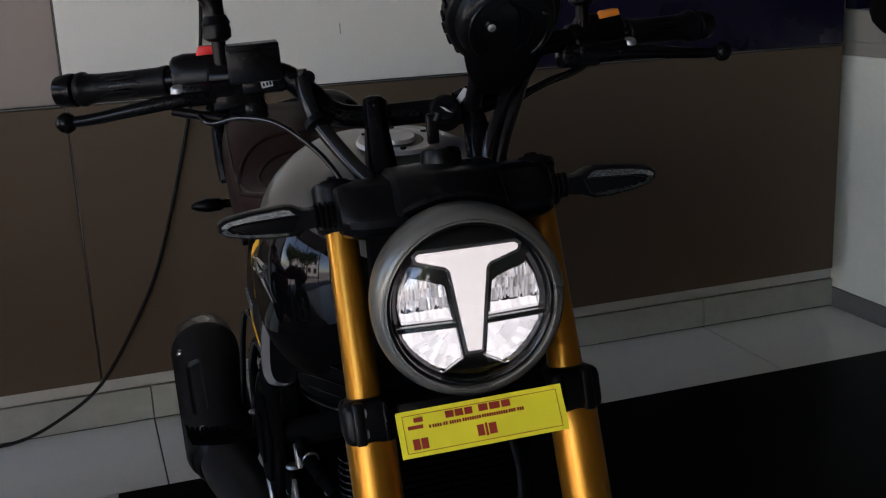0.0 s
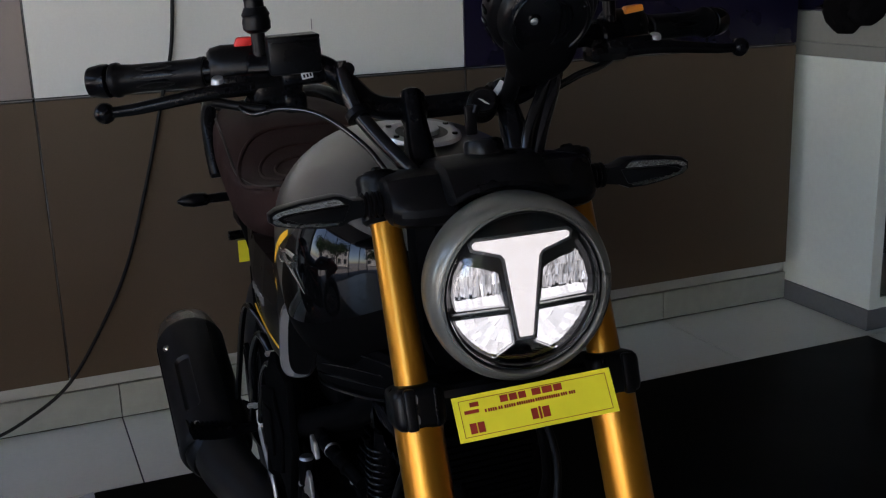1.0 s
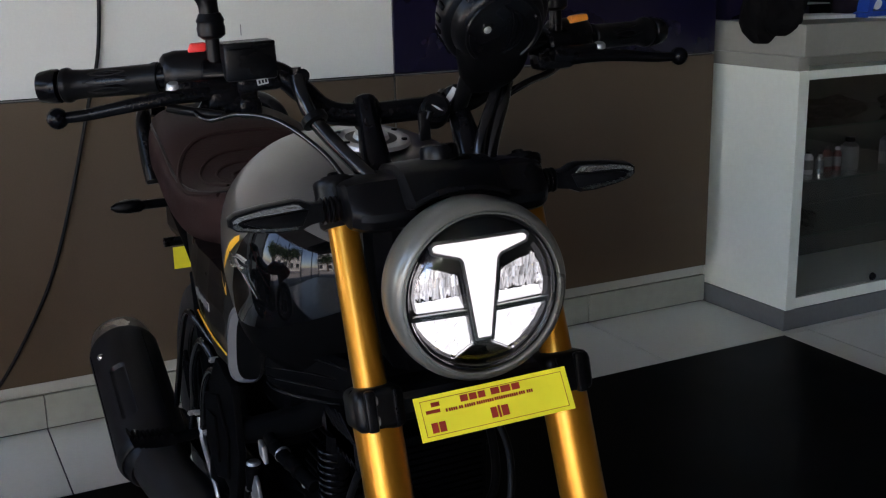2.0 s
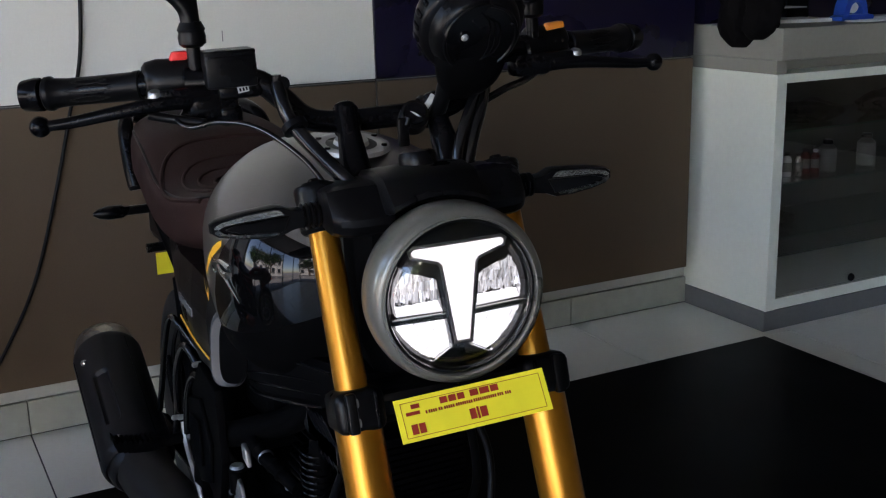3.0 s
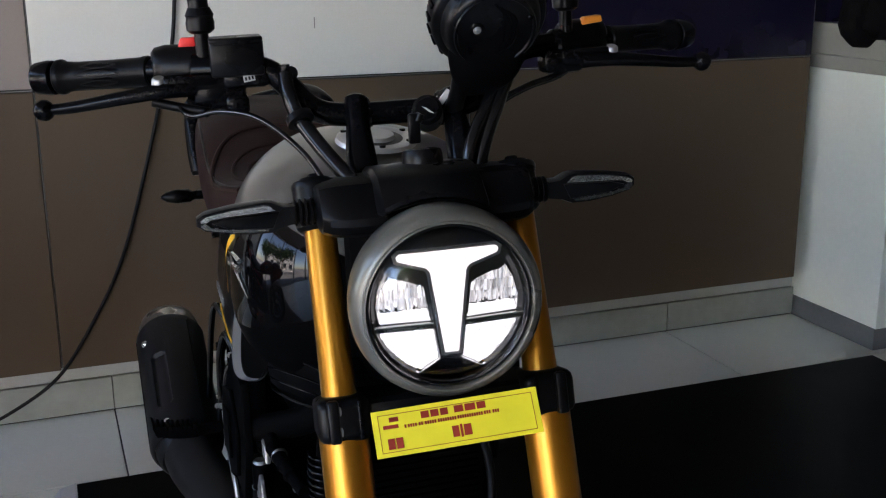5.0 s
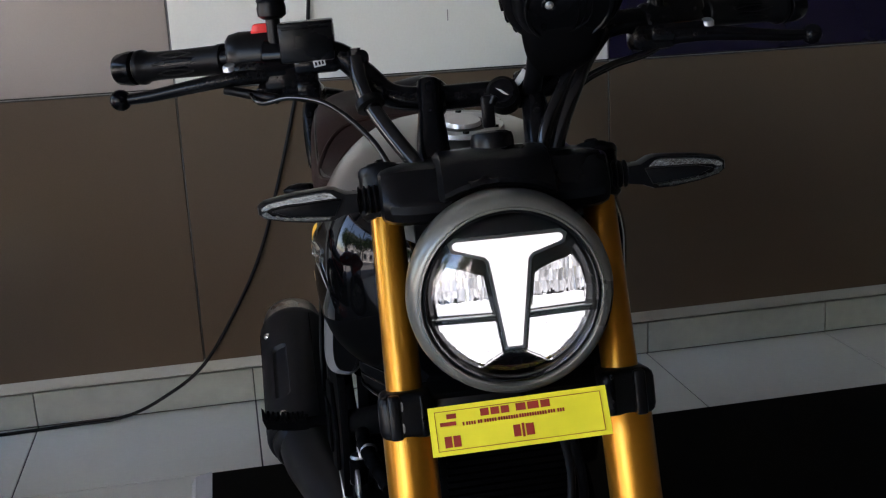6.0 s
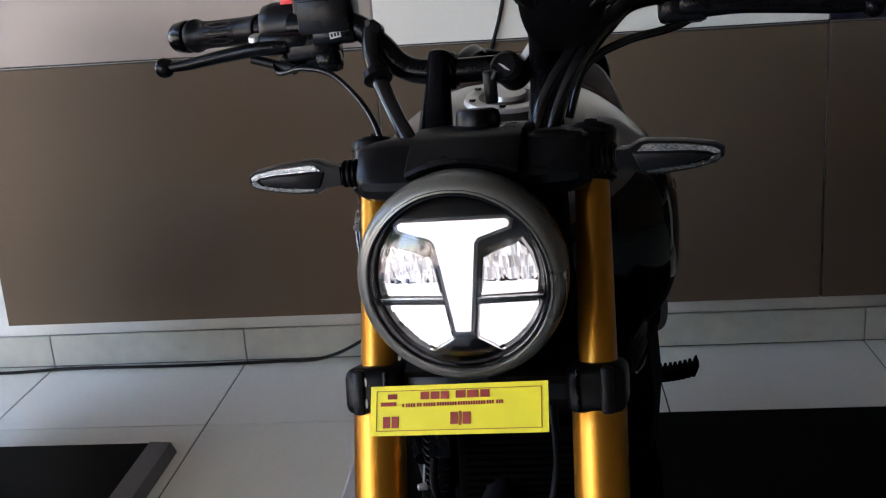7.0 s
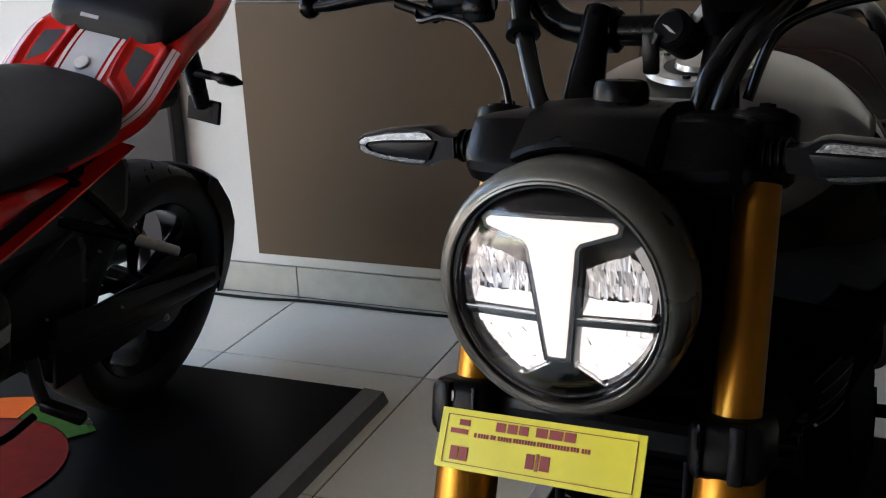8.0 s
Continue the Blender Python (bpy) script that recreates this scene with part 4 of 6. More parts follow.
    sp("mirror_head", loft([[V(x(0.345) + s * (0.058 * rr * math.cos(a)), yy, 0.338 + 0.044 * rr * math.sin(a)) for a in (2 * math.pi * j / 28 for j in range(28))] for yy, rr in [(0.150, 0.55), (0.155, 0.85), (0.166, 1.0), (0.180, 1.0), (0.182, 0.94)]]), M_PLASTIC, mir)
    sp("mirror_glass", loft([[V(x(0.345) + s * (0.053 * math.cos(a)), yy, 0.338 + 0.040 * math.sin(a)) for a in (2 * math.pi * j / 28 for j in range(28))] for yy in (0.181, 0.1835)]), M_CHROME, mir, "mirror glass")

# instrument pod
CD = V(0.0, 0.86, 0.51).normalized()
CO = V(0.097, 0.026, 0.190)
pod = sp("instrument_pod", lathe([(0.0, 0), (0.044, 0.000), (0.0495, 0.004), (0.0525, 0.012), (0.0545, 0.020), (0.060, 0.022), (0.0630, 0.026), (0.0640, 0.046), (0.0615, 0.052), (0.055, 0.053), (0.0, 0.051)], CO, CD, 56), M_PLASTIC, None, "round black instrument pod")
cu = V(1, 0, 0)
cw = CD.cross(cu)
for a in (2 * math.pi * j / 26 for j in range(26)):
    sp("pod_fin", box(0, 0, 0, 0.0055, 0.0035, 0.014, 0.0008, Matrix.Translation(CO + CD * 0.036 + 0.0640 * (math.cos(a) * cu + math.sin(a) * cw)) @ Matrix((cu * -math.sin(a) + cw * math.cos(a), cu * math.cos(a) + cw * math.sin(a), CD)).transposed().to_4x4()), M_SATIN, pod)
sp("pod_step", lathe([(0.0400, -0.0006), (0.0412, -0.0022), (0.0438, -0.0020), (0.0448, 0.0002)], CO, CD, 56), M_PLASTIC, pod)
for k in range(3):
    sp("pod_ridge", tube([CO + cu * (0.010 + 0.0065 * k + dx) + cw * (w * (1 - 0.12 * k)) - CD * 0.0008 for dx, w in ((-0.014, 0.034), (-0.004, 0.024), (0.0, 0.012), (0.0, -0.012), (-0.004, -0.024), (-0.014, -0.034))], 0.0012, 6, 1), M_SATIN, pod)
sp("pod_ring", lathe([(0.0046, 0.0), (0.0066, -0.0014), (0.0082, 0.0)], CO + cu * -0.020 - cw * 0.004, CD, 20), M_SATIN, pod)
sp("pod_screw", rod(CO + cu * 0.036 - cw * 0.016, CO + cu * 0.036 - CD * 0.003 - cw * 0.016, 0.0036, 0.0030, 14, 0.0008), M_SATIN, pod)
sp("pod_screw", rod(CO + cu * -0.020 - CD * 0.0005 - cw * 0.004, CO + cu * -0.020 - CD * 0.004 - cw * 0.004, 0.0046, 0.0036, 16, 0.001), M_STRIP, pod, "worn steel screw")
sp("pod_display", lathe([(0.0, 0.0), (0.051, 0.0)], CO + CD * 0.0535, CD, 40), M_GLOSS, pod, "dark glossy display")
sp("pod_bracket", loft([[V(cx + hw * math.cos(a), cy + hd * math.sin(a), z) for a in (2 * math.pi * j / 16 for j in range(16))] for cx, cy, z, hw, hd in [(0.084, 0.056, 0.172, 0.024, 0.014), (0.070, 0.060, 0.150, 0.012, 0.012), (0.066, 0.074, 0.126, 0.010, 0.011), (0.063, 0.095, 0.100, 0.011, 0.010)]]), M_PLASTIC, pod)

sp("pod_mount", loft([[V(cx + hw * math.copysign(abs(math.cos(a)) ** 0.7, math.cos(a)), cy + hd * math.copysign(abs(math.sin(a)) ** 0.7, math.sin(a)), z) for a in (2 * math.pi * j / 24 for j in range(24))] for cx, cy, z, hw, hd in eased([(0.096, 0.052, 0.190, 0.040, 0.014), (0.095, 0.054, 0.172, 0.043, 0.016), (0.094, 0.058, 0.152, 0.040, 0.017), (0.092, 0.066, 0.134, 0.032, 0.016), (0.088, 0.078, 0.120, 0.018, 0.012)])]), M_MATTB, pod, "black moulded pod mount")

# ignition barrel and key
ig = sp("ignition_lock", rod((0.036, 0.105, 0.095), (0.030, 0.074, 0.108), 0.0180, 0.0170, 24, 0.003), M_PLASTIC, None, "black ignition lock")
sp("lock_face", lathe([(0.0, 0.0015), (0.0125, 0.0012), (0.0135, 0.0)], (0.0299, 0.0735, 0.1082), V(-0.006, -0.031, 0.013), 20), M_SATIN, ig)
sp("lock_mark", prism([(-0.006, -0.003), (-0.001, -0.001), (0.007, 0.006), (0.001, 0.0035)], (0.0298, 0.0712, 0.109), U, (0, -0.38, -0.92), 0.0006), M_WHITE, ig, "white mark")
sp("key", join(box(0.014, 0.073, 0.088, 0.014, 0.007, 0.034, 0.003), rod((0.022, 0.073, 0.104), (0.018, 0.073, 0.096), 0.005)), M_PLASTIC, ig, "black key head")
sp("key_tag", box(0, 0, 0, 0.007, 0.003, 0.018, 0.001, Matrix.Translation((0.052, 0.084, 0.119)) @ Matrix.Rotation(radians(38), 4, "Y")), M_WHITE, ig, "pale tag")

# hoses and cables
for pts, r in [([(-0.118, 0.118, 0.152), (-0.116, 0.104, 0.130), (-0.108, 0.092, 0.106), (-0.086, 0.060, 0.072), (-0.060, 0.022, 0.040)], 0.0088),
               ([(0.150, 0.120, 0.155), (0.122, 0.085, 0.130), (0.105, 0.060, 0.108), (0.086, 0.045, 0.072), (0.072, 0.035, 0.032)], 0.0082),
               ([(0.138, 0.110, 0.150), (0.108, 0.075, 0.128), (0.090, 0.056, 0.106), (0.070, 0.040, 0.074), (0.060, 0.030, 0.036)], 0.0068),
               ([(-0.235, 0.128, 0.126), (-0.222, 0.108, 0.116), (-0.190, 0.098, 0.120), (-0.150, 0.080, 0.110), (-0.110, 0.050, 0.075), (-0.088, 0.020, 0.036)], 0.0031),
               ([(0.245, 0.150, 0.150), (0.20, 0.130, 0.128), (0.15, 0.10, 0.120), (0.11, 0.09, 0.100), (0.09, 0.08, 0.05)], 0.0045)]:
    sp("control_cable", tube(pts, r, 14, 8), M_HOSE, None)
sp("cable_clip", lathe([(0.0088, 0), (0.0150, 0.001), (0.0155, 0.009), (0.0088, 0.010)], (-0.1095, 0.094, 0.110), V(0.010, -0.02, -0.026), 20), M_RUBBER)
sp("cable_boot", tube([(-0.262, 0.135, 0.131), (-0.235, 0.128, 0.124), (-0.205, 0.108, 0.1185)], 0.0055, 12), M_RUBBER)
sp("brake_banjo", join(rod((-0.112, 0.126, 0.150), (-0.112, 0.112, 0.154), 0.008, None, 12, 0.001), rod((-0.118, 0.120, 0.156), (-0.118, 0.120, 0.163), 0.006, None, 6)), M_SATIN)


# tank, seat and body, in the room's own places
def bp(name, bm, mat, parent=None, label="", angle=38):
    return part(name, bm, mat, parent or bike, label, None, angle)


TX = BX - 0.006
TANK = [(1.155, 0.060, 0.885, 0.035, 0.060), (1.165, 0.095, 0.885, 0.055, 0.085), (1.19, 0.144, 0.880, 0.095, 0.115), (1.23, 0.177, 0.872, 0.137, 0.135), (1.29, 0.191, 0.866, 0.163, 0.145), (1.36, 0.187, 0.864, 0.174, 0.140), (1.43, 0.174, 0.864, 0.172, 0.125), (1.50, 0.158, 0.866, 0.146, 0.105), (1.57, 0.136, 0.868, 0.105, 0.085), (1.64, 0.116, 0.868, 0.065, 0.070), (1.70, 0.10, 0.866, 0.03, 0.06)]


def tank_ring(y, w, cz, up, down, k=1.0, a0=0.0, a1=360.0, n=48):
    out = []
    for j in range(n + (a1 - a0 < 359)):
        a = radians(a0 + (a1 - a0) * j / n)
        c, s = math.cos(a), math.sin(a)
        e = 3.0 if s > 0 else 2.6
        x = w * k * math.copysign(abs(c) ** (2 / e), c)
        z = math.copysign(abs(s) ** (2 / e), s) * (up if s > 0 else down) * k
        # shoulders draw in towards the top
        x *= 1 - 0.19 * max(0.0, s) ** 1.6
        out.append(V(TX + x, y, cz + z))
    return out


TK = eased(TANK)
tank = bp("fuel_tank", loft([tank_ring(*r) for r in TK]), M_GREY, None, "grey metallic fuel tank with black sides")
for s in (-1, 1):
    back, top = (1.24, 31) if s < 0 else (1.36, 34)
    front = [r for r in TK if r[0] <= back + 0.09]
    def sweep(k, lo, hi):
        return loft([tank_ring(*r, k, *((180 - hi(r[0]), 180 - lo(r[0])) if s < 0 else (lo(r[0]), hi(r[0]))), 20) for r in front], closed=False)
    g = sweep(1.016, lambda y: -16, lambda y: top - max(0, y - back) * 380)
    bp("tank_shroud", sweep(1.017, lambda y: -88, lambda y: -14 if y < back + 0.078 else -15.9), M_MATTB, tank, "matt black tank shroud")
    bp("tank_side_panel", g, M_GLOSS, tank, "gloss black tank side")


def tank_side(y, z, s, lift):
    """The point of the tank's flank at a given y and z, lifted off it."""
    w, cz, up, down = [float(np.interp(y, [r[0] for r in TK], [r[i] for r in TK])) for i in (1, 2, 3, 4)]
    k = min(0.999, abs(z - cz) / (up if z > cz else down))
    n = 3.0 if z > cz else 2.6
    sn = k ** (n / 2)
    x = w * math.sqrt(1 - sn * sn) ** (2 / n)
    if z > cz:
        x *= 1 - 0.19 * sn ** 1.6
    return V(TX + s * (x + lift), y, z)


def ribbon(line, s, lift):
    """A painted band on the tank along a line of (y, z, half width)."""
    rows = []
    for i, (y, z, h) in enumerate(line):
        (ya, za, _), (yb, zb, _) = line[max(i - 1, 0)], line[min(i + 1, len(line) - 1)]
        d = Vector((yb - ya, zb - za)).normalized()
        rows.append([tank_side(y - d.y * h * q, z + d.x * h * q, s, lift) for q in (-1, -0.3, 0.3, 1)])
    return loft(rows, closed=False)


for s in (-1, 1):
    bp("stripe", ribbon(eased([(1.292, 0.929, 0.0035), (1.308, 0.920, 0.0055), (1.324, 0.910, 0.0058), (1.345, 0.892, 0.0045), (1.362, 0.874, 0.0020)]), s, 0.0056), M_YELLOW, tank, "broad yellow stripe")
    bp("stripe", ribbon(eased([(1.412, 0.858, 0.0015), (1.404, 0.843, 0.0045), (1.388, 0.835, 0.0060), (1.372, 0.840, 0.0050), (1.362, 0.853, 0.0020)]), s, 0.0056), M_YELLOW, tank, "hooked end of the yellow stripe")
EMBLEM = [([(1.340, 0.908), (1.315, 0.902), (1.290, 0.906), (1.264, 0.903)], (0.0012, 0.0035)), ([(1.298, 0.901), (1.283, 0.893), (1.268, 0.892)], (0.0022, 0.0050)), ([(1.280, 0.894), (1.262, 0.880), (1.243, 0.862)], (0.0036, 0.0008)), ([(1.325, 0.893), (1.315, 0.888), (1.300, 0.892)], (0.0010, 0.0024))]
bp("emblem", join(*[tube([tank_side(y, z, -1, 0.0042) for y, z in line], r, 8, 5) for line, r in EMBLEM]), M_CHROME, tank, "bright metal emblem")
cap = bp("fuel_cap", lathe([(0.052, 0.0), (0.050, 0.005), (0.040, 0.0065), (0.034, 0.004), (0.024, 0.004), (0.022, 0.010), (0.0, 0.011)], (BX - 0.010, 1.300, 1.032), (0, -0.16, 1), 40), M_SILVER, tank, "round silver fuel cap")
for j in range(6):
    a = 0.4 + 1.05 * j
    q = V(BX - 0.010 + 0.044 * math.cos(a), 1.299 + 0.043 * math.sin(a), 1.0375 + 0.16 * 0.044 * math.sin(a))
    bp("cap_bolt", rod(q, q + V(0, 0, 0.003), 0.004, None, 8), M_SATIN, cap)
bp("cap_recess", lathe([(0.034, 0.0043), (0.0235, 0.0043)], (BX - 0.010, 1.300, 1.0325), (0, -0.16, 1), 32), M_PLASTIC, cap)

SX = BX + 0.013
SEAT = [(1.50, 0.090, 0.915, 0.030, 0.05), (1.56, 0.128, 0.910, 0.034, 0.07), (1.65, 0.150, 0.895, 0.030, 0.08), (1.75, 0.158, 0.885, 0.030, 0.09), (1.84, 0.156, 0.885, 0.038, 0.09), (1.92, 0.150, 0.895, 0.056, 0.085), (2.00, 0.142, 0.905, 0.070, 0.075), (2.10, 0.130, 0.915, 0.072, 0.06), (2.20, 0.108, 0.920, 0.066, 0.05), (2.26, 0.070, 0.925, 0.040, 0.04)]
ST = eased([(y, w + 0.012, cz, up + 0.005, dn) for y, w, cz, up, dn in SEAT], 4)

seat = bp("seat", loft([oval(SX, y, cz, w, up, dn, 40, 3.2) for y, w, cz, up, dn in ST]), M_SEAT, None, "dark brown stitched leather seat")


def on_seat(x, y):
    w, cz, up = [float(np.interp(y, [r[0] for r in ST], [r[i] for r in ST])) for i in (1, 2, 3)]
    return (SX + x * w, y, cz + up * (1 - min(0.999, abs(x)) ** 3.2) ** (1 / 3.2) + 0.0002)


for wide, rear, fore, r in [(0.97, 1.945, 1.60, 0.0042), (0.78, 1.880, 1.63, 0.0030), (0.64, 1.835, 1.66, 0.0030), (0.50, 1.790, 1.69, 0.0030), (0.36, 1.745, 1.70, 0.0026)]:
    row = [on_seat(wide * math.copysign(abs(math.sin(g)) ** 0.55, math.sin(g)), fore + (rear - fore) * abs(math.cos(g)) ** 0.55) for g in (radians(-90 + 7.5 * k) for k in range(25))]
    bp("seam", tube(row, r, 6, 2), M_SEAT, seat)
bp("seat_piping", join(*[tube([(SX + s * r[1] * 0.93, r[0], r[2] + r[3] * (1 - 0.93 ** 3.2) ** (1 / 3.2)) for r in ST[4:-4:2]], 0.0028, 6, 2) for s in (-1, 1)]), M_RUBBER, seat)
for s in (-1, 1):
    rx = BX + (0.024 if s > 0 else 0.0)
    rail = bp("grab_rail", tube([(rx + s * 0.126, 2.10, 0.862), (rx + s * 0.129, 2.115, 0.905), (rx + s * 0.127, 2.14, 0.960), (rx + s * 0.116, 2.18, 0.984), (rx + s * 0.100, 2.25, 0.990), (BX + s * 0.09, 2.33, 0.975), (BX + s * 0.04, 2.37, 0.96)], 0.0150, 12, 8), M_SATIN, None, "black grab rail")
    bp("rail_end", rod((rx + s * 0.126, 2.102, 0.868), (rx + s * 0.1255, 2.099, 0.855), 0.0148, 0.0135, 14, 0.002), M_RUBBER, rail)
    t = bp("rear_turn_signal", join(rod((BX + s * 0.07, 2.25, 0.785), (BX + s * 0.125, 2.25, 0.785), 0.010, None, 12), loft([[V(BX + s * xx, 2.25 + 0.016 * rr * math.cos(a), 0.785 + 0.015 * rr * math.sin(a)) for a in (2 * math.pi * j / 16 for j in range(16))] for xx, rr in [(0.118, 0.55), (0.128, 0.95), (0.155, 1.0), (0.175, 0.7), (0.186, 0.2)]])), M_PLASTIC, None, "small black rear turn signal")
bp("rear_tag", box(-0.066, 2.20, 0.676, 0.036, 0.0015, 0.046, 0, None), M_YPLATE, None, "small yellow tag")
bp("tail_bracket", join(rod((BX - 0.03, 2.20, 0.712), (BX - 0.095, 2.20, 0.712), 0.010, None, 12), box(BX, 2.20, 0.75, 0.13, 0.22, 0.08, 0.02)), M_PLASTIC, None)

# side panels, air scoop, cowl below the tank
for s in (-1, 1):
    n = V(s, 0, 0)
    pan = bp("side_panel", loft([[V(BX + s * (xo - 0.02 * abs(k - 0.5)), y, z0 + (z1 - z0) * k) for k in (0, 0.12, 0.35, 0.6, 0.85, 1.0)] + [V(BX + s * 0.06, y, z1), V(BX + s * 0.06, y, z0)] for y, xo, z0, z1 in [(1.435, 0.172, 0.70, 0.815), (1.47, 0.178, 0.69, 0.83), (1.56, 0.176, 0.685, 0.835), (1.66, 0.168, 0.70, 0.83), (1.76, 0.150, 0.735, 0.825), (1.90, 0.12, 0.775, 0.845)]]), M_PLASTIC, None, "dark grey-black side panel")
    bp("stripe", tube([(BX + s * 0.1735, 1.475, 0.712), (BX + s * 0.1720, 1.55, 0.7155), (BX + s * 0.1650, 1.64, 0.7195), (BX + s * 0.1610, 1.68, 0.7215)], 0.0015, 6, 4), M_YELLOW, pan, "thin yellow stripe")
    for k in range(5):
        y = 1.555 + 0.020 * k
        bp("lettering_bar", box(BX + s * (0.1762 - 0.08 * max(0, y - 1.56)), y, 0.764 + 0.0006 * k, 0.0016, 0.013, 0.012), M_ALU, pan, "pale lettering bar")

    so, sa, sb = V(BX + s * 0.166, 1.404, 0.746), V(s * 0.86, 0.50, 0.05), V(s * -0.08, 0.06, 1.0)
    sd = V(s * -0.45, 0.88, 0.0)

    def scoop_ring(w, h, depth, dx=0.0):
        return [so + sa * (dx + w * math.copysign(abs(math.cos(a)) ** 0.6, math.cos(a))) + sb * (h * math.copysign(abs(math.sin(a)) ** 0.6, math.sin(a))) + sd * depth for a in (2 * math.pi * j / 32 for j in range(32))]

    sc = bp("air_scoop", loft([scoop_ring(0.027, 0.053, 0.040), scoop_ring(0.0275, 0.0545, 0.012), scoop_ring(0.0265, 0.0535, 0.003), scoop_ring(0.0235, 0.0505, -0.001), scoop_ring(0.0185, 0.0470, 0.001, -0.006), scoop_ring(0.0180, 0.0450, 0.010, -0.007)]), M_SCOOP, None, "silver air scoop surround", angle=50)
    # solid black plug at the mouth paints the dark of the hollow inlet
    bp("inlet_plug", loft([scoop_ring(0.0200, 0.0475, 0.006, -0.0075), scoop_ring(0.0198, 0.0470, -0.0005, -0.0075), scoop_ring(0.008, 0.034, -0.0020, -0.0075)]), M_MATTB, sc, "black plug for the shade in the inlet")
    bp("scoop_tab", prism([(0, 0), (0.030, 0.0), (0.020, 0.030), (0.006, 0.024)], (BX + s * 0.166, 1.410, 0.775), (0, 1, 0.0), (0, 0, 1), 0.006, 0.002), M_SCOOP, sc)
    for k in range(4):
        q = V(BX + s * 0.174, 1.440, 0.752 - 0.0095 * k)
        bp("rivet", rod(q, q + V(s * 0.003, -0.001, 0), 0.0020, 0.0015, 8), M_DISC, pan, "tiny bright rivet")
    for pts, r in [([(BX + s * 0.13, 1.70, 0.640), (BX + s * 0.152, 1.735, 0.688), (BX + s * 0.158, 1.775, 0.690), (BX + s * 0.160, 1.815, 0.640), (BX + s * 0.160, 1.86, 0.560), (BX + s * 0.158, 1.92, 0.470)], 0.0055), ([(BX + s * 0.14, 1.68, 0.63), (BX + s * 0.150, 1.72, 0.655), (BX + s * 0.154, 1.77, 0.600), (BX + s * 0.152, 1.80, 0.52), (BX + s * 0.150, 1.84, 0.45)], 0.0075), ([(BX + s * 0.146, 1.60, 0.60), (BX + s * 0.155, 1.64, 0.630), (BX + s * 0.158, 1.69, 0.585), (BX + s * 0.158, 1.72, 0.50)], 0.0065)]:
        bp("hose", tube(pts, r, 10, 6), M_HOSE, None)
    for y, z in ((1.62, 0.655), (1.755, 0.515), (1.80, 0.498), (1.70, 0.50), (1.56, 0.545)):
        bp("frame_bolt", join(rod((BX + s * 0.150, y, z), (BX + s * 0.163, y, z), 0.0050, None, 6), rod((BX + s * 0.163, y, z), (BX + s * 0.165, y, z), 0.0032, 0.0026, 10)), M_STRIP, None, "worn steel bolt")
    bp("pivot_cover", join(prism([(0, 0.02), (0.06, 0.0), (0.11, 0.05), (0.10, 0.13), (0.03, 0.15), (-0.015, 0.09)], (BX + s * 0.170, 1.52, 0.475), (0, 1, 0), (0, 0, 1), 0.006 * s, 0.002), prism([(0, 0), (0.05, 0.0), (0.055, 0.07), (0.005, 0.075)], (BX + s * 0.177, 1.545, 0.515), (0, 1, 0), (0, 0, 1), 0.004 * s, 0.001)), M_MATTB, None, "black cast pivot cover")
    bp("frame_rail", join(tube([(BX + s * 0.05, 1.17, 0.86), (BX + s * 0.10, 1.26, 0.70), (BX + s * 0.135, 1.45, 0.60), (BX + s * 0.145, 1.62, 0.52), (BX + s * 0.14, 1.70, 0.40)], 0.020, 14, 6), tube([(BX + s * 0.12, 1.60, 0.62), (BX + s * 0.11, 1.85, 0.75), (BX + s * 0.09, 2.15, 0.84)], 0.014, 12, 6), tube([(BX + s * 0.13, 1.66, 0.46), (BX + s * 0.135, 1.74, 0.58), (BX + s * 0.12, 1.84, 0.74)], 0.012, 12, 6)), M_MATTB, None, "black steel frame tube")
    peg = bp("foot_peg", join(loft([[V(BX + s * xx, 1.755 + dy, zz) for dy, zz in ((-0.016, z0), (-0.016, z1), (0.016, z1), (0.016, z0))] for xx, z0, z1 in [(0.200, 0.474, 0.487)] + [(0.205 + 0.0083 * k + e, 0.472 + 0.0007 * k * k * 0.25, 0.487 + 0.0006 * k * k * 0.25 + q) for k in range(8) for e, q in ((0, 0), (0.002, 0.007), (0.006, 0.007), (0.008, 0))] + [(0.274, 0.487, 0.504), (0.278, 0.498, 0.508)]]), rod((BX + s * 0.13, 1.755, 0.478), (BX + s * 0.205, 1.755, 0.478), 0.010, None, 12)), M_MATTB, None, "ribbed black foot peg")
    bp("heel_guard", tube([(BX + s * 0.154, 1.757, 0.505), (BX + s * 0.156, 1.742, 0.470), (BX + s * 0.157, 1.70, 0.435), (BX + s * 0.157, 1.668, 0.405), (BX + s * 0.155, 1.655, 0.35)], (0.0055, 0.0035), 8, 5), M_ALU, None, "brushed aluminium heel guard")


COWL = eased([(1.118, 0.104, 0.782, 0.748), (1.13, 0.112, 0.787, 0.742), (1.16, 0.123, 0.790, 0.736), (1.22, 0.137, 0.784, 0.722), (1.32, 0.148, 0.758, 0.702), (1.39, 0.142, 0.730, 0.690), (1.41, 0.120, 0.722, 0.692)])
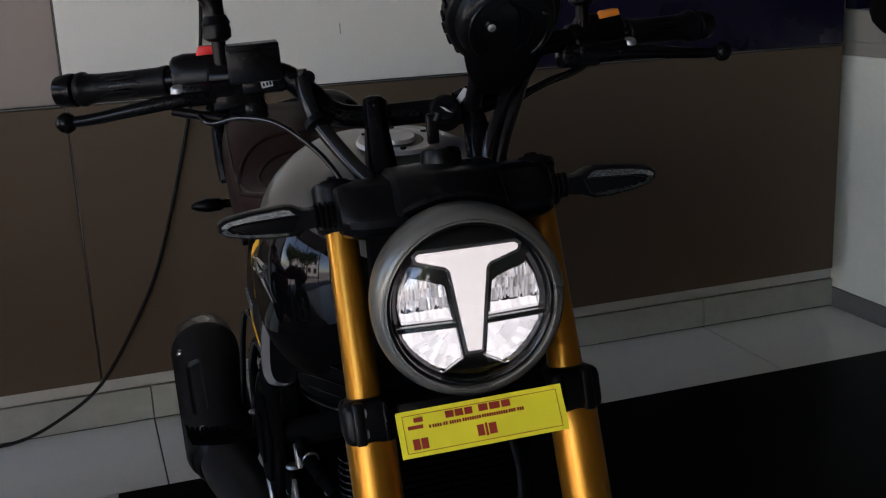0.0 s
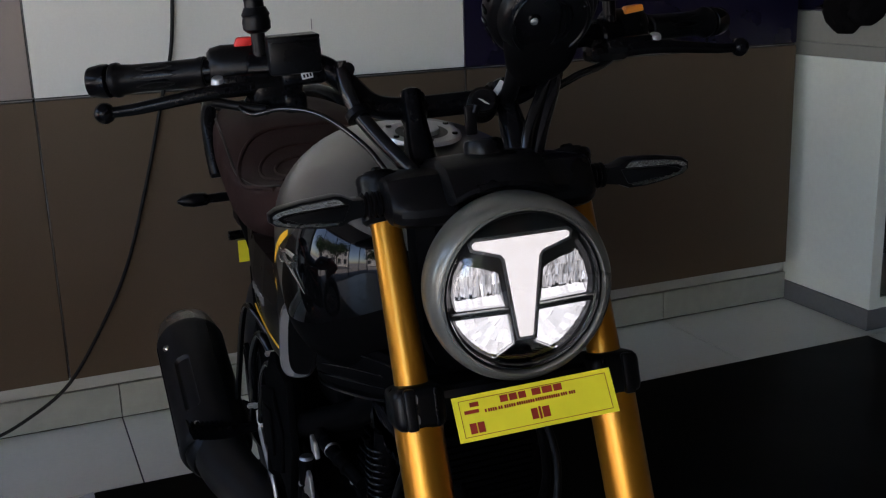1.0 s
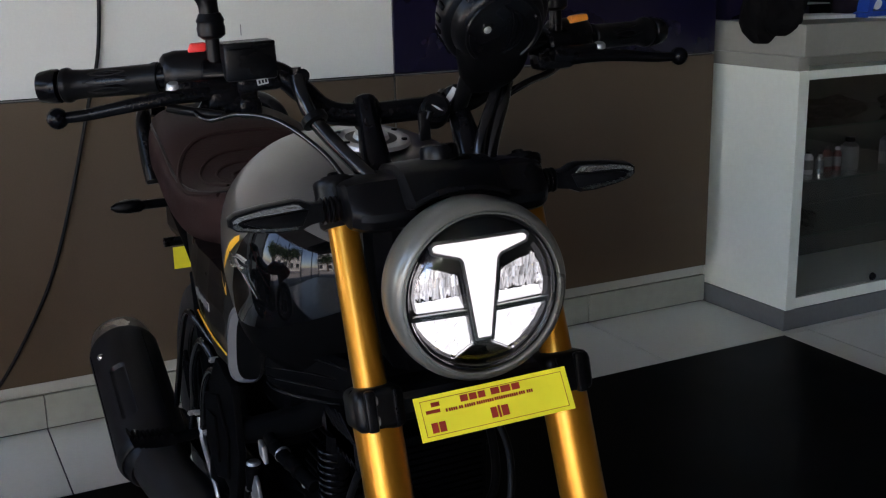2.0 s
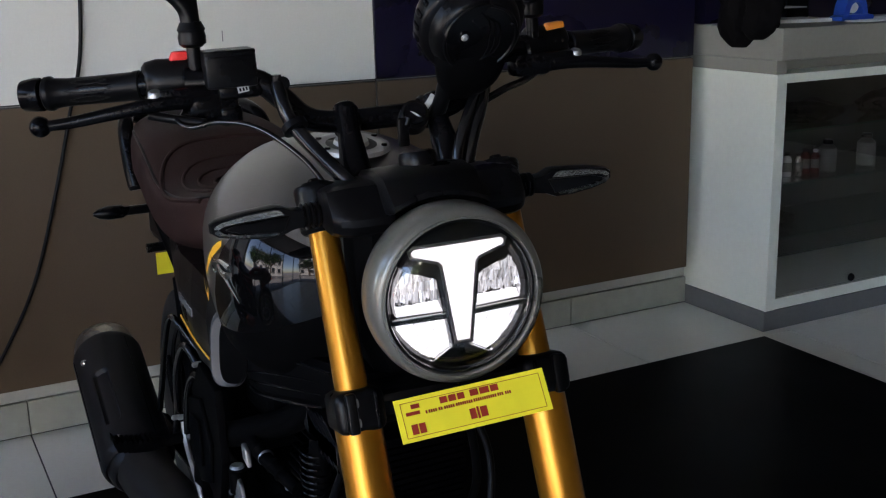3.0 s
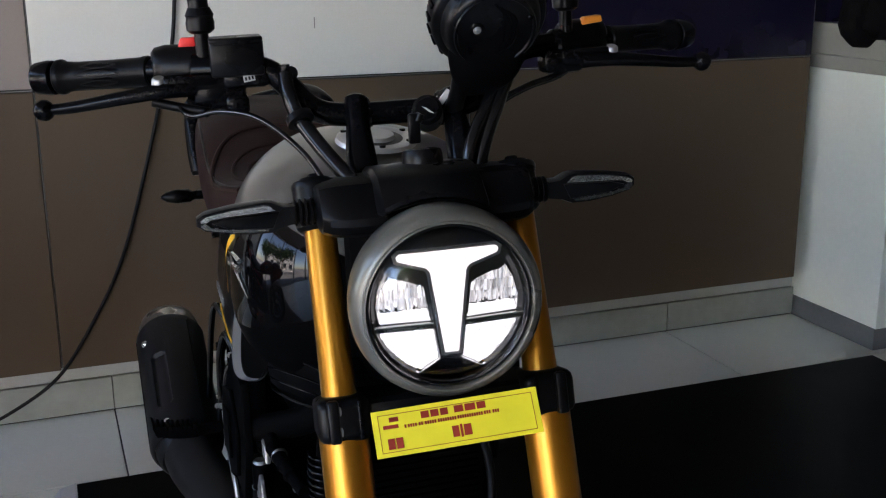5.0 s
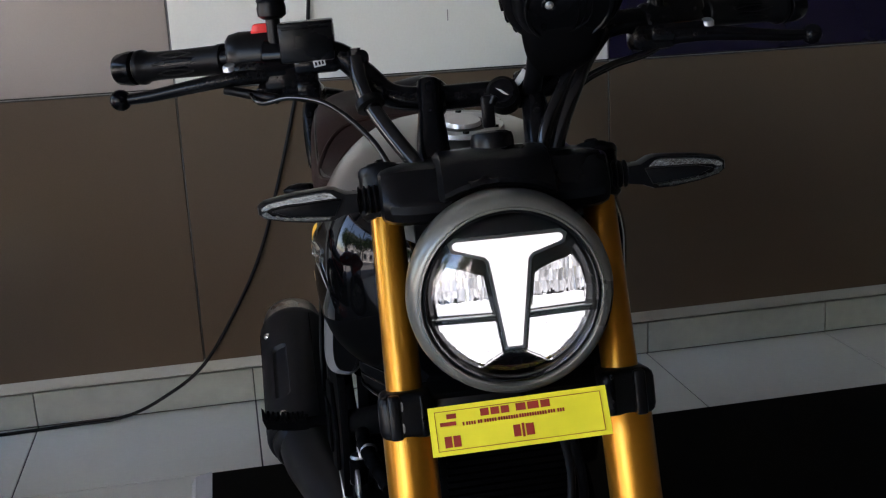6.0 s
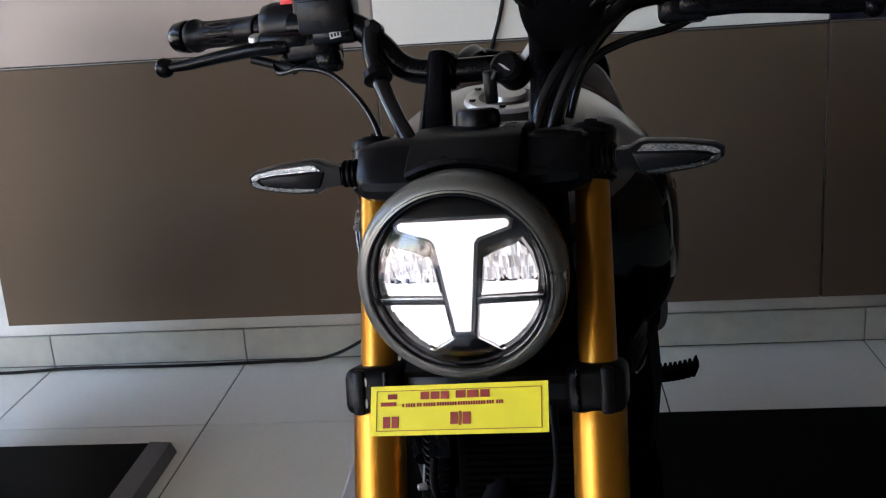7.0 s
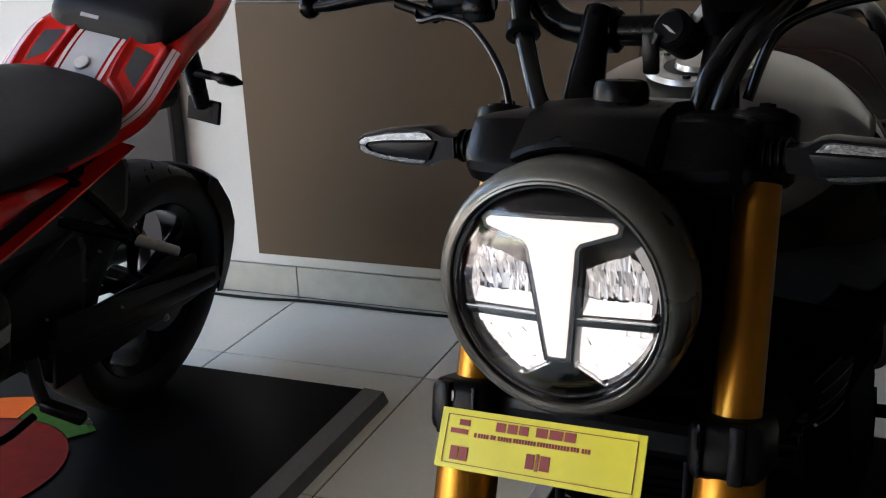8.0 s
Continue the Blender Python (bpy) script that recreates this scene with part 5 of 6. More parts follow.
cowl = bp("belly_cowl", loft([[V(BX + w * sx, y, z) for sx, z in [(-0.94, zt + 0.006), (-1, zt), (-1.02, zt - 0.3 * (zt - zb)), (-1.0, zt - 0.8 * (zt - zb)), (-0.94, zb), (-0.80, zb - 0.004), (0.80, zb - 0.004), (0.94, zb), (1.0, zt - 0.8 * (zt - zb)), (1.02, zt - 0.3 * (zt - zb)), (1, zt), (0.94, zt + 0.006)]] for y, w, zt, zb in COWL]), M_MATTB, None, "black slatted cowl below the tank", angle=24)
for s in (-1, 1):
    for k in range(4):
        f = (0.02, 0.34, 0.62, 0.93)[k]
        bp("ridge", tube([(BX + s * w * (1.018 - 0.03 * abs(f - 0.3)), y, zt + (zb - zt) * f) for y, w, zt, zb in COWL[8 if k else 6:-4:3]], 0.0014 if k in (1, 2) else 0.0020, 6, 4), M_SATIN, cowl)
    bp("pivot_plate", prism([(0, 0), (0.10, 0.03), (0.115, 0.16), (0.06, 0.22), (-0.02, 0.20), (-0.035, 0.09)], (BX + s * 0.158, 1.50, 0.46), (0, 1, 0), (0, 0, 1), 0.012 * s, 0.002), M_MATTB, None, "black frame pivot plate")
for k in range(4):
    bp("slat", box(BX, 1.143, 0.715 + 0.016 * k, 0.215 + 0.006 * k, 0.016, 0.006, 0.002, Matrix.Translation((0, 1.14, 0.71)) @ Matrix.Rotation(radians(14), 4, "X") @ Matrix.Translation((0, -1.14, -0.71))), M_PLASTIC, cowl)

bp("battery_box", join(box(BX, 1.66, 0.60, 0.23, 0.20, 0.25, 0.02), box(BX, 1.50, 0.66, 0.20, 0.14, 0.13, 0.02)), M_MATTB, None, "black box under the seat")

# engine
eng = bp("engine", join(box(BX, 1.45, 0.40, 0.25, 0.34, 0.22, 0.05, None, 4), rod((BX - 0.15, 1.40, 0.40), (BX + 0.155, 1.40, 0.40), 0.105, None, 32, 0.012), rod((BX - 0.145, 1.56, 0.41), (BX + 0.145, 1.56, 0.41), 0.085, None, 32, 0.012)), M_MATTB, None, "black and aluminium single-cylinder engine")
for k in range(9):
    z = 0.505 + 0.0145 * k
    bp("cooling_fin", box(BX, 1.315 - 0.10 * (z - 0.5), z, 0.185 - 0.006 * abs(k - 4), 0.17, 0.005, 0.002), M_MATTB, eng)
bp("cylinder", box(BX, 1.31, 0.57, 0.14, 0.13, 0.16, 0.02), M_MATTB, eng)
bp("cylinder_head", join(box(BX, 1.29, 0.665, 0.15, 0.16, 0.055, 0.015), rod((BX - 0.085, 1.28, 0.66), (BX + 0.085, 1.28, 0.66), 0.032, None, 24, 0.004)), M_MATTB, eng)
bp("oil_cooler", box(BX, 1.185, 0.60, 0.17, 0.03, 0.14, 0.004), M_MATTB, None, "black finned oil cooler")
for k in range(14):
    bp("cooler_fin", box(BX, 1.167, 0.54 + 0.009 * k, 0.15, 0.006, 0.003), M_MATTB, eng)
bp("clutch_arm", prism([(0, 0), (0.022, 0.004), (0.030, 0.026), (0.010, 0.024)], (BX - 0.156, 1.385, 0.572), (0, 1, 0.1), (0, -0.1, 1), 0.008, 0.002), M_ALU, eng, "cast aluminium clutch arm")
bp("clutch_post", join(rod((BX - 0.150, 1.46, 0.50), (BX - 0.150, 1.46, 0.541), 0.013, None, 16, 0.003)), M_MATTB, eng)
bp("post_cap", rod((BX - 0.150, 1.46, 0.5412), (BX - 0.150, 1.46, 0.546), 0.0115, 0.010, 16, 0.001), M_ALU, eng, "bright cap")
bp("clutch_cover", lathe([(0.0, 0.012), (0.05, 0.010), (0.066, 0.004), (0.070, 0.0)], (BX - 0.150, 1.43, 0.44), (-1, 0, 0), 32), M_MATTB, eng)
bp("engine_pipe", tube([(BX - 0.150, 1.370, 0.618), (BX - 0.152, 1.33, 0.616), (BX - 0.146, 1.28, 0.612), (BX - 0.135, 1.235, 0.600)], 0.0098, 14), M_MATTB, eng)
for k in range(4):
    bp("pipe_clip", lathe([(0.0096, 0), (0.0118, 0.0015), (0.0112, 0.0045), (0.0096, 0.006)], (BX - 0.1515 + 0.002 * k, 1.345 - 0.026 * k, 0.6168 - 0.0015 * k), (0.08, -0.99, -0.05), 14), M_DISC if k == 1 else M_MATTB, eng)

for k in range(10):
    z = 0.572 + 0.0090 * k
    bp("head_fin", lathe([(0.014, -0.0018), (0.0210 - 0.0003 * abs(k - 5), -0.0014), (0.0216 - 0.0003 * abs(k - 5), 0.0), (0.0210 - 0.0003 * abs(k - 5), 0.0014), (0.014, 0.0018)], (BX - 0.112, 1.226, z), (0.1, -0.12, 1), 20), M_SATIN, eng)
bp("plug_post", rod((BX - 0.112, 1.226, 0.550), (BX - 0.106, 1.218, 0.675), 0.015, None, 18), M_MATTB, eng)
for k in range(6):
    y = 1.262 - 0.015 * k
    bp("head_fin", join(prism([(0, 0), (-0.055, -0.026), (-0.060, -0.060), (-0.010, -0.040)], (BX - 0.090, y, 0.716), (0, 1, 0), (0, 0, 1), -0.024, 0.0), tube([(BX - 0.1145, y, 0.7165), (BX - 0.1145, y - 0.055, 0.6905)], 0.0011, 6, 1)), M_SATIN, eng)
bp("cover_edge", prism([(0, 0), (0.050, -0.020), (0.075, 0.010), (0.050, 0.050), (0.040, 0.045), (0.030, 0.020)], (BX - 0.158, 1.385, 0.485), (0, 1, 0), (0, 0, 1), 0.006, 0.0015), M_ALU, eng, "bright machined cover edge")
bp("left_cover", join(rod((BX + 0.10, 1.42, 0.45), (BX + 0.168, 1.42, 0.45), 0.115, 0.100, 36, 0.012), rod((BX + 0.16, 1.42, 0.45), (BX + 0.176, 1.42, 0.45), 0.060, 0.052, 28, 0.004)), M_MATTB, eng, "round black alternator cover")
bp("left_shroud", loft([[V(BX + x, y, z0 + (z1 - z0) * k) for x, k in ((0.08, 0), (xo, 0.1), (xo + 0.006, 0.5), (xo, 0.9), (0.08, 1))] for y, xo, z0, z1 in [(1.20, 0.110, 0.62, 0.72), (1.28, 0.150, 0.56, 0.74), (1.38, 0.170, 0.54, 0.74), (1.48, 0.168, 0.56, 0.72)]]), M_MATTB, None, "black engine side shroud")
for x, y, z in [(-0.148, 1.36, 0.47), (-0.15, 1.47, 0.50), (-0.11, 1.20, 0.56), (-0.135, 1.25, 0.60), (-0.145, 1.33, 0.51)]:
    bp("bolt", rod((BX + x, y, z), (BX + x - 0.012, y - 0.004, z), 0.0055, 0.0045, 10, 0.001), M_ALU, eng, "bright bolt")
bp("header_pipe", tube([(BX - 0.02, 1.23, 0.60), (BX - 0.05, 1.12, 0.56), (BX - 0.075, 1.10, 0.44), (BX - 0.10, 1.18, 0.31), (BX - 0.115, 1.36, 0.255), (BX - 0.12, 1.48, 0.275)], 0.021, 16, 8), M_MUFF, None, "matt black exhaust pipe")
bp("exhaust_chamber", tube([(BX - 0.120, 1.47, 0.273), (BX - 0.130, 1.56, 0.300), (BX - 0.150, 1.67, 0.328), (BX - 0.176, 1.79, 0.342), (BX - 0.194, 1.88, 0.352), (-0.2046, 1.95, 0.372)], (0.036, 0.054), 24, 6), M_MUFF, None, "matt black exhaust chamber")
for pts, r in [([(BX - 0.10, 1.13, 0.69), (BX - 0.115, 1.17, 0.60), (BX - 0.10, 1.22, 0.50), (BX - 0.12, 1.30, 0.42)], 0.005), ([(BX + 0.07, 1.14, 0.69), (BX + 0.09, 1.16, 0.58), (BX + 0.06, 1.20, 0.47)], 0.006), ([(BX + 0.02, 1.10, 0.78), (BX + 0.03, 1.02, 0.70), (BX + 0.0, 0.98, 0.60), (BX - 0.04, 0.95, 0.52)], 0.0045)]:
    bp("hose", tube(pts, r, 10), M_RUBBER, None)

# muffler
m0, m1 = V(-0.212, 1.80, 0.301), V(-0.197, 2.245, 0.490)
md = (m1 - m0).normalized()
ml = (m1 - m0).length
muff = bp("muffler", join(lathe([(0.050, 0.125), (0.056, 0.132), (0.060, 0.15), (0.060, ml - 0.01), (0.057, ml)], m0, md, 40, True)), M_MUFF, None, "matt black muffler with heat shield")
u1 = (V(-1, 0, 0) - md * V(-1, 0, 0).dot(md)).normalized()
u2 = md.cross(u1)


def shield_point(t, a):
    """A point of the shield at t along it and a degrees round it, sunk inside the slot."""
    lt, la = max(0.0, abs(t - 0.290) - 0.062), max(0.0, abs(a - 60) - 5) * 0.0012
    sunk = 1 - min(1.0, max(0.0, (math.hypot(lt, la) - 0.007) / 0.0045))
    edge = min(1.0, (t - 0.148) / 0.016, (ml - 0.008 - t) / 0.014)
    r = 0.0620 + 0.0078 * math.sqrt(max(0.0, edge)) - 0.0065 * sunk * sunk * (3 - 2 * sunk)
    return m0 + md * t + r * (math.cos(radians(a)) * u1 + math.sin(radians(a)) * u2)


rows = [0.148, 0.150, 0.154, 0.160] + [0.166 + (ml - 0.030 - 0.166) * k / 90 for k in range(91)] + [ml - 0.022, ml - 0.015, ml - 0.010, ml - 0.008]
sh = bp("heat_shield", loft([[shield_point(t, 2.0 * j) for j in range(180)] for t in rows], cap=False), M_MUFF, muff, "matt black heat shield with a sunk slot")
for a in (118, 8):
    bp("shield_seam", tube([shield_point(t, a) for t in (0.17, 0.25, 0.33, ml - 0.03)], 0.0012, 6, 2), M_MATTB, sh)
bp("end_cap", lathe([(0.0625, ml - 0.014), (0.0618, ml + 0.012), (0.057, ml + 0.028), (0.046, ml + 0.040), (0.030, ml + 0.045), (0.026, ml + 0.038), (0.022, ml - 0.01)], m0, md, 40), M_STEEL, muff, "heat-tinted steel end cap")
for t, a in ((0.172, 60), (ml - 0.072, 38)):
    q = m0 + md * t + 0.0695 * (math.cos(radians(a)) * u1 + math.sin(radians(a)) * u2)
    n = (math.cos(radians(a)) * u1 + math.sin(radians(a)) * u2)
    bp("bolt", rod(q, q + n * 0.006, 0.0075, 0.006, 14, 0.0015), M_CHROME, muff, "bright bolt")
bp("muffler_bracket", join(prism([(0, 0), (0.06, 0.02), (0.10, 0.10), (0.07, 0.11), (0.02, 0.05)], (BX - 0.135, 1.86, 0.46), (0, 1, 0), (0, 0, 1), 0.008, 0.002)), M_SATIN, None)


def wheel(cx, cy, cz, r, w, name, disc_side):
    wh = part(name, lathe([(r * 0.70, -w * 0.36), (r * 0.76, -w * 0.46), (r * 0.86, -w * 0.5), (r * 0.94, -w * 0.44), (r * 0.985, -w * 0.28), (r, 0), (r * 0.985, w * 0.28), (r * 0.94, w * 0.44), (r * 0.86, w * 0.5), (r * 0.76, w * 0.46), (r * 0.70, w * 0.36)], (cx, cy, cz), (1, 0, 0), 56), M_TYRE, bike if cx > -0.5 else red, "black road tyre on a black alloy wheel")
    ro = part("rim", lathe([(r * 0.705, -w * 0.40), (r * 0.72, -w * 0.37), (r * 0.64, -w * 0.25), (r * 0.63, 0), (r * 0.64, w * 0.25), (r * 0.72, w * 0.37), (r * 0.705, w * 0.40)], (cx, cy, cz), (1, 0, 0), 56), M_SATIN, wh)
    for k in range(5):
        a = 2 * math.pi * k / 5 + 0.3
        for da in (-0.16, 0.16):
            part("spoke", tube([(cx, cy + 0.035 * math.cos(a), cz + 0.035 * math.sin(a)), (cx, cy + r * 0.35 * math.cos(a + da * 0.6), cz + r * 0.35 * math.sin(a + da * 0.6)), (cx, cy + r * 0.64 * math.cos(a + da), cz + r * 0.64 * math.sin(a + da))], (0.012, 0.010), 8, 4), M_SATIN, wh)
    part("hub", rod((cx - 0.06, cy, cz), (cx + 0.06, cy, cz), 0.036, None, 24, 0.004), M_SATIN, wh)
    part("brake_disc", lathe([(r * 0.48, 0), (r * 0.48, 0.004), (r * 0.34, 0.004), (r * 0.34, 0), (r * 0.48, 0)], (cx + disc_side * 0.055, cy, cz), (1, 0, 0), 48), M_DISC, wh, "steel brake disc")
    return wh


fw = S @ V(FX, 0.022 - 0.4 * 0.655, -0.655)
wheel(fw.x, fw.y, 0.327, 0.295, 0.11, "front_wheel", 1)
wheel(BX + 0.02, 2.16, 0.332, 0.302, 0.125, "rear_wheel", 1)
bp("front_mudguard", loft([[V(fw.x + hw, fw.y + 0.325 * math.cos(a), 0.327 + 0.325 * math.sin(a) - 2.2 * hw * hw) for hw in (-0.065, -0.045, -0.02, 0, 0.02, 0.045, 0.065)] + [V(fw.x + hw, fw.y + 0.320 * math.cos(a), 0.327 + 0.320 * math.sin(a) - 2.2 * hw * hw) for hw in (0.064, 0.045, 0.02, 0, -0.02, -0.045, -0.064)] for a in (radians(35 + 110 * j / 16) for j in range(17))]), M_PLASTIC, None, "black front mudguard")
for s in (-1, 1):
    bp("swingarm", tube([(BX + s * 0.10, 1.68, 0.40), (BX + s * 0.105, 1.9, 0.37), (BX + s * 0.105, 2.17, 0.338)], 0.022, 12, 4), M_SATIN, None)
bp("side_stand", join(tube([(BX + 0.11, 1.60, 0.30), (BX + 0.20, 1.55, 0.12), (BX + 0.235, 1.53, 0.042)], 0.011, 10, 4), box(BX + 0.24, 1.53, 0.036, 0.05, 0.04, 0.010, 0.003)), M_SATIN, None, "black side stand")
bp("under_tray", box(BX, 1.80, 0.80, 0.20, 0.42, 0.09, 0.03), M_PLASTIC, None)

# ---- the red motorcycle ----
RX = -1.57
M_SEATB = material("black_seat_vinyl", (0.010, 0.0105, 0.0125), 0.45, vary=0.2, grain=300, blotch=9, bump=0.0008, spec=0.13)
M_FRAME = material("worn_black_frame", (0.009, 0.0075, 0.0075), 0.42, vary=0.3, grain=120, blotch=14, bump=0.0004, spec=0.16)
M_STRIPW = material("pearl_white_paint", (0.62, 0.62, 0.65), 0.25, vary=0.05, coat=0.7)
red = thing("motorcycle", RX, 2.0, 0.03, "red sport motorcycle with black seats and white stripes", "motorcycle", "motorcycles on display")


def rp(name, bm, mat, parent=None, label="", angle=38):
    return part(name, bm, mat, parent or red, label, None, angle)


RY, RZ = 2.36, 0.345
red_tyre = wheel(RX, RY, RZ - 0.006, 0.309, 0.16, "rear_wheel", -1)
TAIL = [(1.98, 0.120, 0.765, 0.020, 0.022), (2.06, 0.165, 0.808, 0.024, 0.026), (2.13, 0.196, 0.852, 0.028, 0.034), (2.20, 0.198, 0.915, 0.030, 0.055), (2.26, 0.190, 0.955, 0.030, 0.065), (2.34, 0.170, 0.985, 0.030, 0.070), (2.44, 0.142, 1.005, 0.028, 0.070), (2.54, 0.108, 1.022, 0.022, 0.055), (2.64, 0.065, 1.035, 0.014, 0.030)]
TL = eased(TAIL)
tail = rp("tail_fairing", loft([oval(RX, y, cz, w, up, dn, 40, 3.0) for y, w, cz, up, dn in TL]), M_RED, None, "gloss red tail fairing")


def on_tail(y, u, lift):
    w, cz, up = [float(np.interp(y, [r[0] for r in TL], [r[i] for r in TL])) for i in (1, 2, 3)]
    return V(RX + u * w, y, cz + up * (1 - min(1, abs(u)) ** 3) ** (1 / 3) + lift)


def patch(rows, lift, n=6):
    """A thin skin that lies on the tail: rows of (y, u from, u to)."""
    return loft([[on_tail(y, a + (b - a) * k / n, lift) for k in range(n + 1)] for y, a, b in rows], closed=False)


rp("centre_strip", patch([(2.10 + 0.015 * k, -0.23, 0.22) for k in range(11)], 0.0025), M_STRIPW, tail, "silver centre strip")
# the lock's bright reflection is painted by giving it a paper-white material
rp("seat_lock", lathe([(0.017, 0.0), (0.016, 0.006), (0.010, 0.007), (0.0, 0.006)], on_tail(2.168, -0.01, 0.003), (0, -0.65, 0.75), 24), M_PAPER, tail, "round metal seat lock, white in place of its reflection")


def skin(a, b, lift, n=8, m=5):
    """A thin skin on the tail between two lines, each from one (y, u) to another."""
    rows = []
    for k in range(n + 1):
        p, q = [(l[0][0] + (l[1][0] - l[0][0]) * k / n, l[0][1] + (l[1][1] - l[0][1]) * k / n) for l in (a, b)]
        rows.append([on_tail(p[0] + (q[0] - p[0]) * i / m, p[1] + (q[1] - p[1]) * i / m, lift) for i in range(m + 1)])
    return loft(rows, closed=False)


for s in (-1, 1):

    vent = rp("vent", skin([(2.176, s * 0.49), (2.152, s * 0.70)], [(2.226, s * 0.46), (2.218, s * 0.71)], 0.0010), M_GREYPNL, tail, "dark grey vent panel")
    ring = [(2.152, 0.41), (2.143, 0.50), (2.133, 0.60), (2.122, 0.70), (2.112, 0.775), (2.125, 0.795), (2.17, 0.80), (2.215, 0.80), (2.230, 0.785), (2.237, 0.69), (2.241, 0.58), (2.243, 0.48), (2.240, 0.39), (2.225, 0.375), (2.20, 0.38), (2.170, 0.39)]
    ym, um = 2.182, 0.59
    rp("vent_frame", loft([[on_tail(ym + (y - ym) * k, s * (um + (u - um) * k), lift) for k, lift in ((1.22, -0.002), (1.17, 0.006), (1.10, 0.0120), (1.03, 0.0125), (0.97, 0.010), (0.74, 0.0004), (0.66, -0.001))] for y, u in ring + ring[:1]], closed=False), M_RED, vent, "raised red vent frame", angle=50)
    rp("stripe", patch([(2.07 + 0.016 * k, s * 0.855, s * 0.955) for k in range(12)], 0.003, 3), M_PINKRED, tail, "pale stripe")
    rp("stripe", skin([(2.128, s * 0.30), (2.068, s * 0.86)], [(2.142, s * 0.32), (2.090, s * 0.86)], 0.0032, 10, 2), M_PINKRED, tail, "pale stripe")
    rp("stripe", patch([(2.12 + 0.016 * k, s * 0.255, s * 0.30) for k in range(8)], 0.003, 2), M_PINKRED, tail, "pale stripe")
    rp("stripe", patch([(2.07 + 0.016 * k, s * 0.905, s * 0.915) for k in range(12)], 0.0042, 2), M_GREYPNL, tail, "thin dark line")
rp("tail_tip", patch([(2.52 + 0.012 * k, -0.85, 0.85) for k in range(9)], 0.002), M_PAPER, tail, "white tail tip")
PIL = [(2.232, 0.110, 0.985, 0.020, 0.028), (2.245, 0.146, 0.990, 0.048, 0.038), (2.30, 0.158, 1.008, 0.064, 0.048), (2.40, 0.142, 1.028, 0.064, 0.048), (2.48, 0.110, 1.040, 0.056, 0.040), (2.515, 0.085, 1.042, 0.036, 0.030)]
pil = rp("pillion_seat", loft([oval(RX, y, cz, w, up, dn, 36, 2.8) for y, w, cz, up, dn in eased(PIL)]), M_SEATB, None, "black pillion seat pad")
rp("seat_mark", box(0, 0, 0, 0.046, 0.003, 0.017, 0, Matrix.Translation((RX - 0.035, 2.2345, 1.008)) @ Matrix.Rotation(radians(-30), 4, "X")), M_WHITE, pil, "small white mark")
RSE = [(1.58, 0.090, 0.795, 0.025, 0.030), (1.66, 0.135, 0.797, 0.030, 0.036), (1.80, 0.166, 0.806, 0.036, 0.042), (1.94, 0.184, 0.830, 0.043, 0.048), (2.04, 0.184, 0.853, 0.046, 0.052), (2.09, 0.156, 0.870, 0.040, 0.050), (2.125, 0.090, 0.880, 0.030, 0.035)]
rp("rider_seat", loft([oval(RX, y, cz, w, up, dn, 40, 3.6) for y, w, cz, up, dn in eased(RSE)]), M_SEATB, None, "black rider seat")
